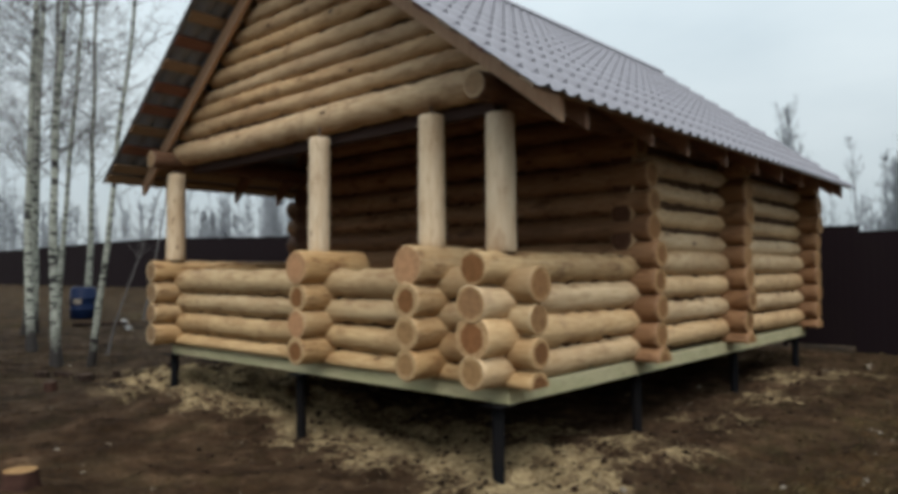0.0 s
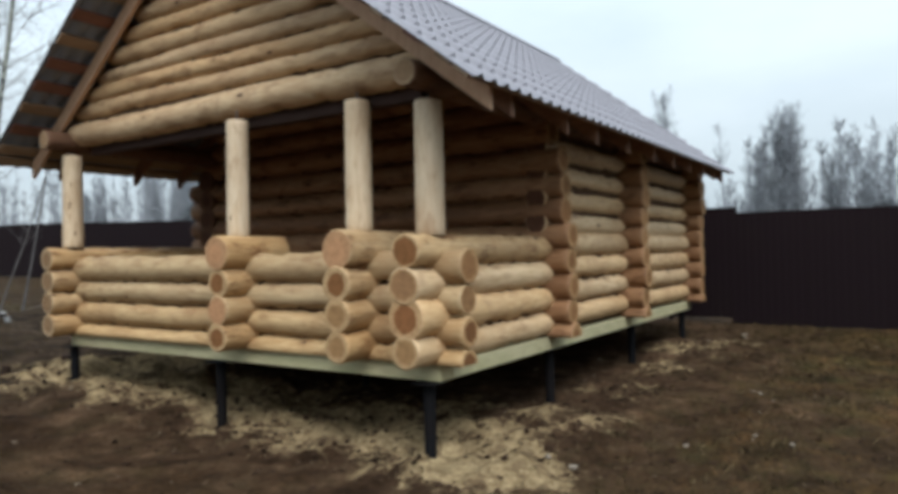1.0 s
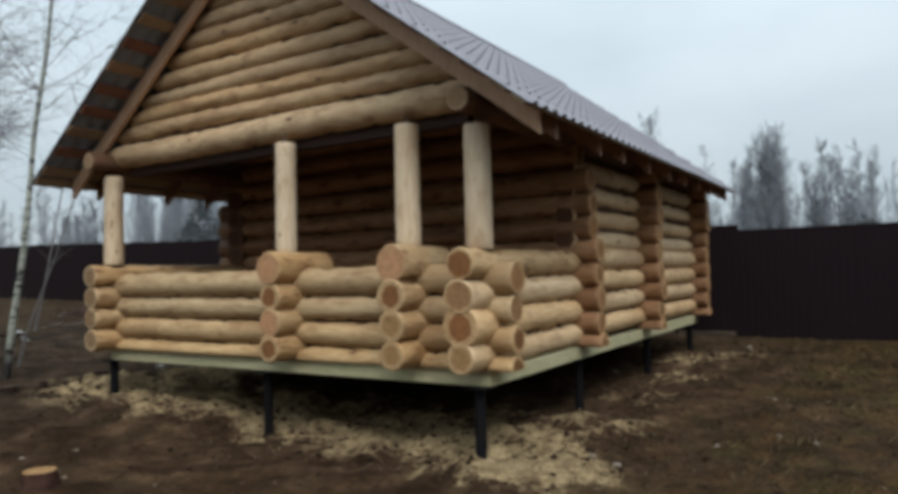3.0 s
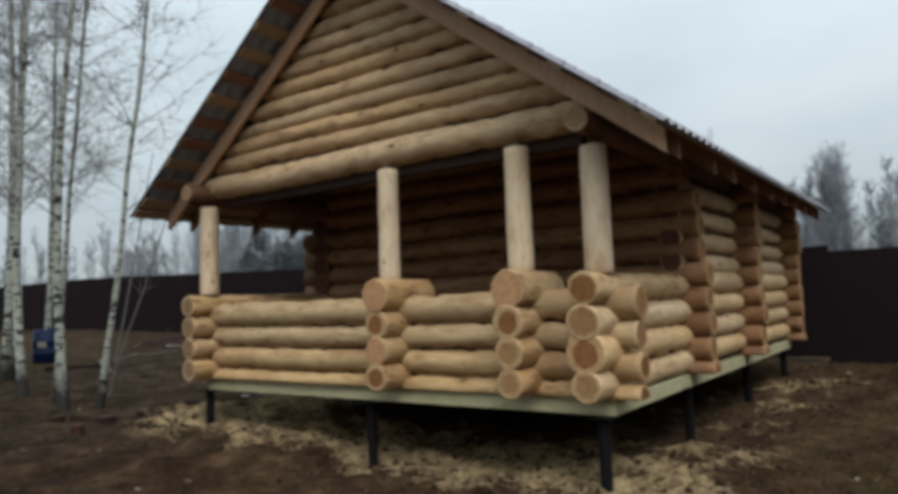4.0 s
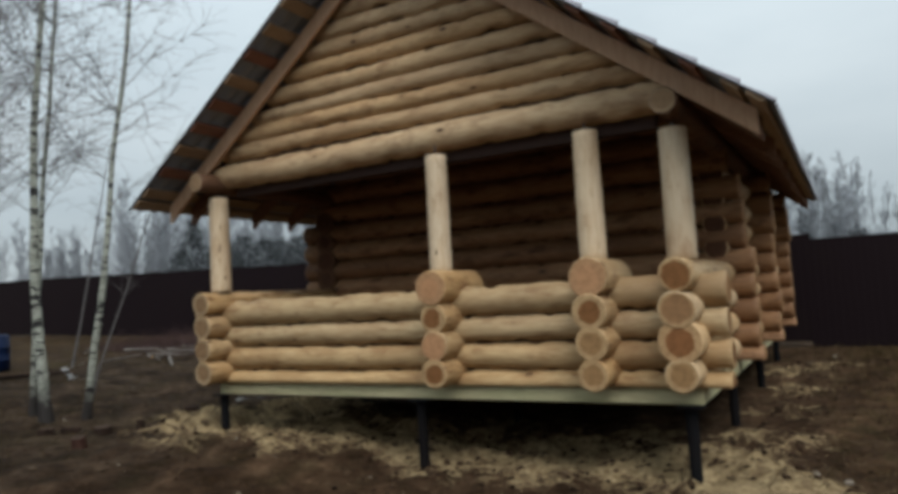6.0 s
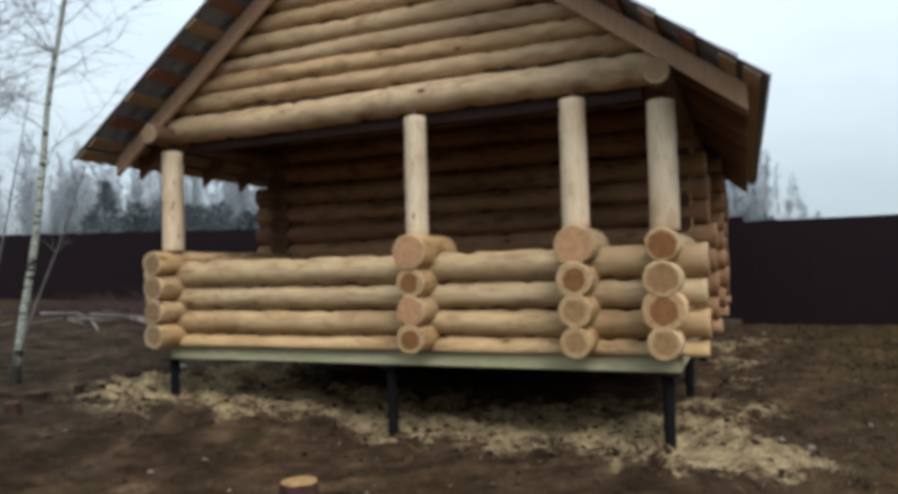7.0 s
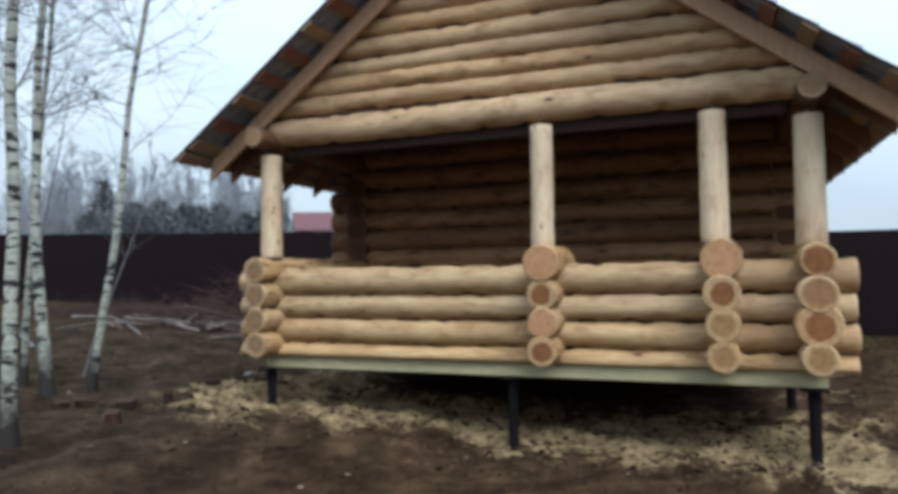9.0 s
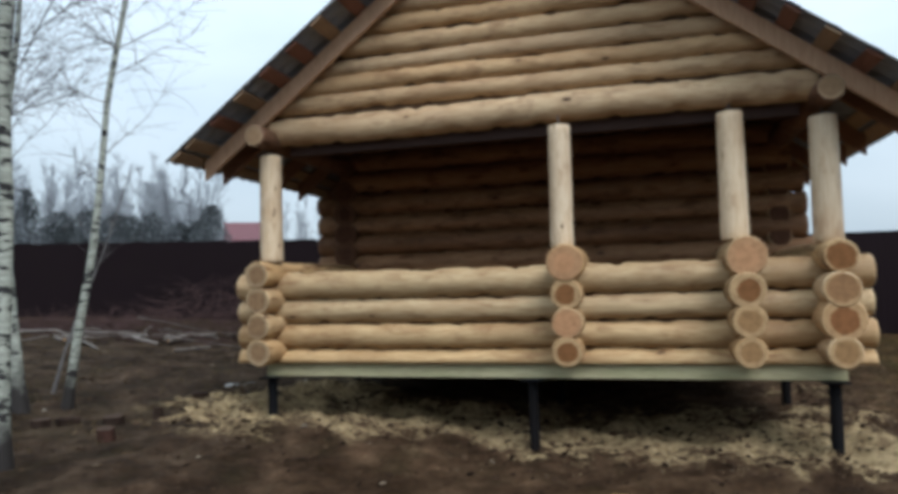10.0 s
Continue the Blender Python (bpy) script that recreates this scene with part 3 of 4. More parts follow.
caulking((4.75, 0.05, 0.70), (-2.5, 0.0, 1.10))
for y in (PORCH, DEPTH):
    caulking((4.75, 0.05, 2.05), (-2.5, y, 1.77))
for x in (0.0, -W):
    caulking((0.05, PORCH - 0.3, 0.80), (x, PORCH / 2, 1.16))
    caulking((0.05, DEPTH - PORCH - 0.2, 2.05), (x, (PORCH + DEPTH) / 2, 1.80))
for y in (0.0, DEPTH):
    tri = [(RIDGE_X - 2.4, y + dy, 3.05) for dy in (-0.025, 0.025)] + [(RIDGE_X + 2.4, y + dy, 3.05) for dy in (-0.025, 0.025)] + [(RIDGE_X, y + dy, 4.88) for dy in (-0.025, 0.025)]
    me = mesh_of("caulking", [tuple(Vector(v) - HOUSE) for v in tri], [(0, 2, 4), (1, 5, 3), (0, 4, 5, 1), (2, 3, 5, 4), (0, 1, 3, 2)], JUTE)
    part("caulking", me, house, label="dark jute sheet added to darken the gaps between logs")
# base beams, floor (unseen, added to keep it dark below), ceiling
for y in (0.0, PORCH, MID, DEPTH):
    part("base_beam", bevelled_box("base_beam", (W + 0.16, 0.17, 0.132), GREEN_BEAM), house, local(pose(-2.5, y, 0.677)), "pale green treated beam")
for x in (0.0, -W):
    for y0, y1 in ((0.087, PORCH - 0.087), (PORCH + 0.087, MID - 0.087), (MID + 0.087, DEPTH - 0.087)):
        part("base_beam", bevelled_box("base_beam", (0.162, y1 - y0, 0.130), GREEN_BEAM), house, local(pose(x, (y0 + y1) / 2, 0.677)), "pale green treated beam")
for k in range(14):
    part("floor_board", bevelled_box("floor_board", (4.7, 0.122, 0.028), BOARD, 0.003), house, local(pose(-2.5, 0.16 + k * 0.126, 0.757)), "" if k else "unseen sawn porch floor board, added to keep it dark below")
part("subfloor", bevelled_box("subfloor", (4.8, 4.5, 0.05), BOARD), house, local(pose(-2.5, PORCH + 2.35, 0.72)))
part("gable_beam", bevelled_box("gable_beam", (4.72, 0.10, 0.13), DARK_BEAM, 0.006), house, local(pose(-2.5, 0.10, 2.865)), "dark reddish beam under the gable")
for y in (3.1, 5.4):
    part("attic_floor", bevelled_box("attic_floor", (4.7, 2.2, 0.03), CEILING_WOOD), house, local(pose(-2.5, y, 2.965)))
# posts on the rail, each with its levelling pin
for x, y, z0, z1, r, s in ((-5.0, -0.09, 1.735, 2.790, 0.112, 1), (-2.133, -0.10, 1.767, 2.846, 0.104, 2), (-0.706, -0.055, 1.772, 2.844, 0.113, 3), (0.003, -0.055, 1.722, 2.750, 0.115, 4)):
    me = log_mesh("post", z1 - z0, r, r * 0.95, 60 + s, (POST, END), None, 18, 0.06, 0.02, 0.01, 0.008, 0.006)
    p = part("post", me, house, local(pose(x, y, (z0 + z1) / 2, 0, -90, 0)), "peeled log post on the rail" if s == 1 else "")
    bm = bmesh.new()
    bmesh.ops.create_cone(bm, segments=10, radius1=0.007, radius2=0.007, depth=0.14, cap_ends=True)
    nut = bmesh.ops.create_cone(bm, segments=6, radius1=0.022, radius2=0.022, depth=0.012, cap_ends=True)
    bmesh.ops.translate(bm, vec=(0, 0, -0.03), verts=nut["verts"])
    me = bpy.data.meshes.new("levelling_pin")
    bm.to_mesh(me)
    bm.free()
    me.materials.append(PIN)
    part("levelling_pin", me, p, pose((z1 - z0) / 2 + 0.03, 0, 0, 0, 90, 0), "threaded steel levelling pin")


# steel screw piles
def pile_mesh(length, r=0.047):
    """The tube of a screw pile, hanging from z = 0, with a rolled collar just under its top."""
    prof = [(r, 0.0), (r, -0.05), (r + 0.006, -0.055), (r + 0.006, -0.075), (r, -0.08), (r, -length)]
    n = 20
    verts = [(q * math.cos(6.2832 * k / n), q * math.sin(6.2832 * k / n), z) for q, z in prof for k in range(n)]
    faces = [(i * n + (k + 1) % n, i * n + k, (i + 1) * n + k, (i + 1) * n + (k + 1) % n) for i in range(len(prof) - 1) for k in range(n)]
    faces += [tuple(range(n)), tuple((len(prof) - 1) * n + k for k in range(n - 1, -1, -1))]
    return mesh_of("foundation_post", verts, faces, PILE_BLACK, False)


CAP = bevelled_box("cap_plate", (0.2, 0.2, 0.012), PILE_BLACK, 0.002)
for x in (-0.02, -2.44, -5.02):
    for y in (-0.085, 2.02, 4.48, 6.86):
        foot = ground_height(x, y)
        pile = part("foundation_post", pile_mesh(0.592 - foot + 0.25), house, local(pose(x, y, 0.592)), "black painted steel foundation post")
        part("cap_plate", CAP, pile, pose(0, 0, 0.009))

# roof: sheet, ridge, rafters, battens
WAVE, TILE = 0.172, 0.335


def verge(y, f):
    """The back edge of the roof reaches further out at the ridge than at the eaves: y as it lies a part f of the way up the slope."""
    end = Y_BACK + (Y_RIDGE - Y_BACK) * f
    return y if y < 6.0 else 6.0 + (y - 6.0) * (end - 6.0) / (Y_RIDGE - 6.0)


def roof_sheet(side):
    """One slope of pressed metal tiles: waves along y, a step down at each tile row."""
    run = HALF / math.cos(SLOPE)
    ys = np.arange(Y_FRONT, Y_RIDGE + 1e-6, WAVE / 8)
    us, lift = [0.0], [0.016]
    u = 0.27 - TILE
    while u < run:
        e = min(u + TILE, run)
        for f, h in ((0.004, 0.028), (0.12, 0.025), (0.45, 0.014), (0.97, 0.0)):
            if 0.0 < u + f * TILE <= e:
                us.append(u + f * TILE)
                lift.append(h)
        u += TILE
    verts, faces = [], []
    for u, h in zip(us, lift):
        for y in ys:
            ph = (y - Y_FRONT) / WAVE % 1.0
            crest = 0.5 - 0.5 * math.cos(2 * math.pi * ph)
            w = 0.017 * crest
            sag = 0.004 * noise.noise((u * 0.6, y * 0.6, side))
            n_out = w + h * (0.06 + 0.94 * crest ** 5) + sag
            d = HALF - u * math.cos(SLOPE) + n_out * math.sin(SLOPE)
            z = RIDGE_Z - PITCH * HALF - 0.03 + u * math.sin(SLOPE) + n_out * math.cos(SLOPE)
            verts.append((RIDGE_X + side * d, verge(y, u / run), z))
    n = len(ys)
    for i in range(len(us) - 1):
        for j in range(n - 1):
            q = (i * n + j, i * n + j + 1, (i + 1) * n + j + 1, (i + 1) * n + j)
            faces.append(q[::-1] if side > 0 else q)
    # the sheet's painted back, 4 mm inside
    count, top = len(verts), len(faces)
    inward = Vector((-side * math.sin(SLOPE), 0, -math.cos(SLOPE))) * 0.004
    verts += [tuple(Vector(v) + inward) for v in verts]
    faces += [tuple(count + i for i in reversed(q)) for q in faces]
    me = mesh_of("roof_sheet", [tuple(Vector(v) - HOUSE) for v in verts], faces, (ROOF, ROOF_UNDER), False, [0] * top + [1] * top)
    return me


ridge_me = bevelled_box("roof", (0.04, Y_BACK - Y_FRONT - 0.8, 0.14), BOARD, 0.004)
roof = part("roof", ridge_me, house, local(pose(RIDGE_X, (Y_FRONT + Y_BACK) / 2, RIDGE_Z - 0.22)), "steep gable roof of grey metal tiles on open battens")
ROOF_AT = Matrix.Translation(-Vector((RIDGE_X, (Y_FRONT + Y_BACK) / 2, RIDGE_Z - 0.22)))
for side in (1, -1):
    part("metal_tile_slope", roof_sheet(side), roof, ROOF_AT @ Matrix.Translation(HOUSE), "grey pressed metal roof tiles")
# ridge cap
cap = []
for y in (Y_FRONT - 0.01, Y_RIDGE + 0.01):
    for a in range(9):
        t = (a - 4) / 4
        cap.append((RIDGE_X + t * 0.15, y, RIDGE_Z + 0.045 - abs(t) ** 1.2 * 0.135))
cap_me = mesh_of("ridge_cap", cap, [(i, i + 1, i + 10, i + 9) for i in range(8)], ROOF, True)
part("ridge_cap", cap_me, roof, ROOF_AT, "grey folded metal ridge cap")


def slope_box(name, u0, u1, y, wide, deep, drop, side, mat, label="", plumb=False):
    """A board up the slope from u0 to u1, its top face a distance drop below the roof line; plumb: its foot is cut upright."""
    c, s = math.cos(SLOPE), math.sin(SLOPE)
    def at(u, d):
        return Vector((side * (HALF - u * c - d * s), 0, RIDGE_Z - PITCH * HALF + u * s - d * c))
    pts = [at(u0, drop), at(u1, drop), at(u1, drop + deep), at(u0, drop + deep)]
    if plumb:
        top = pts[0]
        k = deep * math.tan(SLOPE)
        pts[3] = at(u0 + k, drop + deep) if plumb == "back" else at(u0 - k, drop + deep)
        pts[3].x = top.x
        pts[3].z = top.z - deep / c
    verts = [(p.x + RIDGE_X, y + dy, p.z) for dy in (-wide / 2, wide / 2) for p in pts]
    faces = [(0, 1, 2, 3), (7, 6, 5, 4), (0, 4, 5, 1), (1, 5, 6, 2), (2, 6, 7, 3), (3, 7, 4, 0)]
    if side > 0:
        faces = [f[::-1] for f in faces]
    me = mesh_of(name, verts, faces, mat)
    return part(name, me, roof, ROOF_AT, label)


RUN = HALF / math.cos(SLOPE)
FOOT = 0.10 / math.cos(SLOPE)
BATTENS = "ttrtrrtrttrrt"
for side in (1, -1):
    slope_box("rake_board", FOOT, RUN - 0.06, -0.185, 0.045, 0.148, 0.062, side, RAKE, "rough sawn rake board over the gable edge", True)
    for y in (0.13, 1.12, 1.80, 2.67, 3.52, 4.3, 5.05, 5.75, 6.4, 6.9):
        slope_box("rafter", FOOT, RUN - 0.04, y, 0.05, 0.15, 0.062, side, RAFTER, "", True)
    k, u = 0, 0.03
    while u < RUN - 0.1:
        end = verge(Y_RIDGE, u / RUN) - 0.02
        red = BATTENS[k % len(BATTENS)] == "r"
        slope_box("batten", u, u + 0.135, (Y_FRONT + end) / 2 + 0.01 * (k % 3), end - Y_FRONT - 0.04, 0.025, 0.034, side, RED_BATTEN if red else TAN_BATTEN,
                  "dark reddish sawn batten" if red else "tan sawn batten")
        u += TILE if k else 0.19
        k += 1


# ---- fences ----
def ribbed_sheet(name, width, height, mat, pitch=0.115, depth=0.002):
    """A profiled sheet, its face towards -y, standing on z = 0."""
    prof, x = [], 0.0
    while x < width - 1e-6:
        for f, d in ((0.0, 0.0), (0.42, 0.0), (0.52, depth), (0.90, depth)):
            if x + f * pitch < width:
                prof.append((x + f * pitch, d))
        x += pitch
    prof.append((width, 0.0))
    n = len(prof)
    verts = [(x - width / 2, d, z) for z in (0.0, height) for x, d in prof] + [(x - width / 2, d + 0.004, z) for z in (0.0, height) for x, d in prof]
    faces = [(i, i + 1, n + i + 1, n + i) for i in range(n - 1)] + [(2 * n + i + 1, 2 * n + i, 3 * n + i, 3 * n + i + 1) for i in range(n - 1)]
    faces += [(n + i, n + i + 1, 3 * n + i + 1, 3 * n + i) for i in range(n - 1)]
    return mesh_of(name, verts, faces, mat)


def fence_top(x):
    """The fence's top edge: one step behind the house, then each sheet a little higher than the one before it."""
    return 2.165 if x > 0.5 else 2.265 + 0.0285 * (-min(0.0, max(x, -24)))


def brown_fence():
    fence = thing("brown_metal_fence", pose(3.4, 8.28, 0.25), "dark brown profiled metal sheet fence behind the house", "fence")
    sheet = ribbed_sheet("sheet", 1.16, 1.9, FENCE_BROWN)
    post = bevelled_box("fence_post", (0.06, 0.06, 1.95), FENCE_BROWN)
    rail = bevelled_box("fence_rail", (2.3, 0.04, 0.02), FENCE_BROWN, 0.002)
    for k in range(44):
        x = 2.97 - 0.97 * k if k < 3 else -0.03 - 1.15 * (k - 3)
        base = fence_top(x) - 1.9
        part("sheet", sheet, fence, pose(x - 3.4, 0.003 * (k % 2), base - 0.25), "chocolate brown ribbed sheet" if k == 0 else "")
        if k % 2 == 0:
            part("fence_post", post, fence, pose(x - 3.4 + 0.575, 0.06, base - 0.25 + 0.88))
            for z in (0.5, 1.5):
                part("fence_rail", rail, fence, pose(x - 3.4 - 0.575, 0.04, base - 0.25 + z))


def grey_fence():
    d = Vector((0.73, -0.68, 0)).normalized()
    yaw = math.degrees(math.atan2(d.y, d.x))
    fence = thing("grey_metal_fence", pose(3.47, 8.26, 0.25, 0, 0, yaw), "pale grey profiled sheet fence with cross rails", "fence")
    sheet = ribbed_sheet("sheet", 1.16, 1.84, FENCE_GREY, 0.2, 0.005)
    rail = bevelled_box("fence_rail", (1.15, 0.03, 0.025), RAIL_GREY, 0.004)
    for k in range(9):
        part("sheet", sheet, fence, pose(0.58 + 1.15 * k, 0.003 * (k % 2), -0.02 - 0.035 * k), "galvanised grey sheet" if k == 0 else "")
        for z in (0.42, 1.42):
            part("fence_rail", rail, fence, pose(0.58 + 1.15 * k, -0.022, z - 0.035 * k))


brown_fence()
grey_fence()


# ---- trees ----
def tube(verts, faces, pts, radii, sides):
    """Appends a tapering tube along the points."""
    base = len(verts)
    for i, p in enumerate(pts):
        d = (pts[min(i + 1, len(pts) - 1)] - pts[max(i - 1, 0)]).normalized()
        a = d.cross(Vector((0.31, 0.95, 0.11))).normalized()
        b = d.cross(a)
        for k in range(sides):
            t = 2 * math.pi * k / sides
            verts.append(tuple(p + (a * math.cos(t) + b * math.sin(t)) * radii[i]))
    for i in range(len(pts) - 1):
        for k in range(sides):
            q = base + i * sides + k
            r = base + i * sides + (k + 1) % sides
            faces.append((q, r, r + sides, q + sides))


def limb(rng, start, heading, length, r, droop, steps=5, wobble=0.16):
    pts, d, p = [start], heading.normalized(), start
    for i in range(steps):
        d = (d + Vector((rng.uniform(-1, 1), rng.uniform(-1, 1), rng.uniform(-1, 1))) * wobble + Vector((0, 0, droop))).normalized()
        p = p + d * (length / steps)
        pts.append(p)
    return pts, [r * (1 - 0.85 * i / steps) + 0.0007 for i in range(steps + 1)]


def birch(base, bends, height, r, seed, label, first=0.3, limbs=44, twigs=20, bark=None):
    """A bare birch: bends give the trunk's sideways drift (x, y) at given heights."""
    rng = random.Random(seed)
    tree = thing("birch_tree", pose(base[0], base[1], ground_height(*base) - 0.06), label, "tree", "birches at the edge of the plot")
    hs = [b[0] for b in bends]
    n = 26
    pts, radii = [], []
    for i in range(n + 1):
        h = height * i / n
        w = 0.035 * min(1.0, h / 2)
        pts.append(Vector((np.interp(h, hs, [b[1] for b in bends]) + w * noise.noise((h * 0.8, seed, 0)), np.interp(h, hs, [b[2] for b in bends]) + w * noise.noise((h * 0.8, seed, 7)), h)))
        flare = 1 + 0.55 * math.exp(-h / 0.16)
        radii.append(r * flare * (1 - 0.82 * (i / n) ** 0.9) * (1 + 0.06 * noise.noise((h * 3, seed, 3))) + 0.004)
    tv, tf = [], []
    tube(tv, tf, pts, radii, 12)
    part("trunk", mesh_of("trunk", tv, tf, bark or BARK, True), tree)
    lv, lf, cv, cf = [], [], [], []
    for k in range(limbs):
        f = first + (0.97 - first) * rng.random() ** 0.85
        i = min(n - 1, int(f * n))
        az = rng.uniform(0, 2 * math.pi)
        up = rng.uniform(0.35, 1.0)
        length = (1.0 - f) * height * rng.uniform(0.13, 0.27) + 0.3
        lp, lr = limb(rng, pts[i], Vector((math.cos(az), math.sin(az), up)), length, min(0.5 * radii[i], 0.0018 + 0.0032 * length), 0.03, 6, 0.13)
        tube(lv, lf, lp, lr, 4)
        for q in range(twigs):
            j = rng.randint(1, 6)
            d = (lp[j] - lp[j - 1]).normalized()
            side = Vector((rng.uniform(-1, 1), rng.uniform(-1, 1), rng.uniform(-0.6, 0.7)))
            sp, sr = limb(rng, lp[j], d * 0.7 + side, length * rng.uniform(0.2, 0.55), 0.0028, -0.07, 4, 0.2)
            tube(cv, cf, sp, sr, 3)
    part("limb", mesh_of("limb", lv, lf, TWIG, True), tree, label="thin dark bare limbs", kind="stuff")
    part("crown", mesh_of("crown", cv, cf, TWIG), tree, label="bare crown of fine twigs", kind="stuff")
    return tree


birch((-6.14, -2.12), [(0, 0, 0), (2, 0.03, 0), (4, 0.1, -0.04), (9, 0.5, 0.2)], 9.5, 0.058, 11, "white birch with black scars at the plot edge")
birch((-7.65, -0.53), [(0, 0, 0), (1.0, -0.13, 0.0), (2, -0.2, 0), (4, -0.2, 0.03), (9, 0.15, 0.3)], 9.0, 0.062, 12, "white birch with black scars at the plot edge")
birch((-8.3, -0.33), [(0, 0, 0), (1.2, 0.02, 0.04), (2.5, 0.1, 0.1), (9, 0.5, 0.4)], 8.6, 0.04, 17, "slim white birch beside a twin trunk")
birch((-7.46, -0.14), [(0, 0, 0), (0.9, 0.11, 0.05), (1.8, 0.27, 0.12), (3.4, 0.38, 0.2), (5, 0.62, 0.3), (8, 1.0, 0.4)], 8.0, 0.045, 13, "slim birch leaning towards the house")
birch((-8.15, 0.36), [(0, 0, 0), (0.5, 0.12, 0.06), (1.7, 0.42, 0.34), (3.0, 0.75, 0.6), (4.2, 1.0, 0.8)], 2.7, 0.015, 14, "thin leaning sapling behind the birches", 0.6, 6, 4, TWIG)
birch((-12.6, 2.9), [(0, 0, 0), (1.0, 0.2, 0.1), (4.6, 0.7, 0.5)], 4.6, 0.02, 24, "thin dark leaning sapling by the brush", 0.5, 8, 4, TWIG)
birch((-9.26, -0.36), [(0, 0, 0), (1.1, -0.18, 0), (2.0, -0.3, 0), (9, 0.2, 0)], 9.6, 0.062, 15, "white birch leaning across its neighbour")
birch((-11.1, 0.1), [(0, 0, 0), (1.6, 0.25, 0), (9, 0.9, 0)], 9.0, 0.07, 16, "white birch leaning across its neighbour")
birch((-11.4, 0.3), [(0, 0, 0), (4, 0.1, 0), (10, -0.2, 0)], 10.0, 0.08, 18, "tall white birch deeper in the grove")
birch((-12.4, -0.9), [(0, 0, 0), (4, 0.3, 0), (10, 0.4, 0)], 10.0, 0.085, 19, "tall white birch deeper in the grove")
birch((-13.6, 1.4), [(0, 0, 0), (4, -0.2, 0), (10, 0.2, 0)], 10.5, 0.08, 20, "tall white birch deeper in the grove")
birch((-15.5, 0.3), [(0, 0, 0), (4, 0.2, 0), (10, -0.4, 0)], 10.5, 0.08, 21, "tall white birch deeper in the grove")
birch((-15.0, 2.6), [(0, 0, 0), (4, 0.2, 0), (10, 0.4, 0)], 10.5, 0.075, 22, "tall white birch deeper in the grove")


# ---- woods beyond the fence ----
def bare_tree(rng, verts, faces, at, height, spread, limbs):
    """A slim bare tree: a stem and a haze of fine upright twigs."""
    pts, radii = limb(rng, at, Vector((rng.uniform(-0.05, 0.05), rng.uniform(-0.05, 0.05), 1)), height, 0.008 * height, 0.05, 7, 0.05)
    tube(verts, faces, pts, radii, 3)
    for k in range(limbs):
        t = rng.uniform(0.2, 1.0) * 6.99
        j = int(t)
        az = rng.uniform(0, 6.283)
        ln = height * spread * rng.uniform(0.5, 1.0) * (1.25 - t / 8)
        lp, lr = limb(rng, pts[j].lerp(pts[j + 1], t - j), Vector((math.cos(az), math.sin(az), rng.uniform(0.6, 1.8))), ln, 0.012, 0.05, 2, 0.15)
        tube(verts, faces, lp, lr, 3)
        for q in range(16):
            at_limb = lp[0].lerp(lp[2], rng.uniform(0.2, 1.0))
            d = Vector((rng.uniform(-1, 1), rng.uniform(-1, 1), rng.uniform(0.2, 1.6))).normalized() * ln * rng.uniform(0.25, 0.6)
            w = Vector((rng.uniform(-1, 1), rng.uniform(-1, 1), 0)).normalized() * 0.0105
            b = len(verts)
            verts += [tuple(at_limb - w), tuple(at_limb + w), tuple(at_limb + d)]
            faces.append((b, b + 1, b + 2))


def far_woods(name, label, stops, seed):
    rng = random.Random(seed)
    v, f = [], []
    for az0, az1, d0, d1, h0, h1, count, limbs in stops:
        for k in range(count):
            az, d = radians(rng.uniform(az0, az1)), rng.uniform(d0, d1)
            x, y = -1 + d * math.sin(az), -6 + d * math.cos(az)
            bare_tree(rng, v, f, Vector((x, y, ground_height(x, y) - 0.1)), rng.uniform(h0, h1), 0.3 if limbs > 100 else 0.21, limbs)
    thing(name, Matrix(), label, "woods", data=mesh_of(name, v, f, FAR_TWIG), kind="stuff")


far_woods("bare_woods", "grey line of bare trees beyond the fence, haze in their colour",
          [(-58, -54.8, 50, 53, 4.4, 5.9, 9, 90), (-5.9, -4.9, 50, 54, 7.6, 9.2, 5, 80), (-4.4, -1.4, 50, 54, 7.0, 9.7, 10, 102), (-3.2, -2.6, 51, 53, 9.6, 10.2, 2, 110), (-0.6, 0.6, 50, 54, 7.0, 8.9, 7, 70), (1.2, 3.9, 52, 58, 7.2, 9.4, 12, 46), (-6, 5, 62, 78, 7.5, 10, 22, 34), (4.4, 4.9, 52, 56, 5.6, 6.8, 2, 40), (-8, -5.8, 52, 58, 4.0, 5.2, 7, 40), (-7.7, -7.3, 52, 54, 9.8, 10.4, 1, 36), (-11.8, -10.6, 51, 55, 10.5, 12.6, 4, 60), (-16, -12.5, 56, 64, 8, 10, 6, 50), (-1, 5, 50, 60, 3.2, 4.6, 14, 34), (5, 7, 50, 56, 3.4, 4.8, 6, 50), (-26, -8, 66, 95, 6, 9, 40, 40), (-53, -33.6, 48, 72, 6, 9.6, 165, 62), (-30.4, -27, 60, 90, 7, 9.5, 10, 45), (-75, -53, 52, 76, 5, 8.5, 70, 50), (-140, -75, 44, 80, 6, 10, 60, 40)], 5)


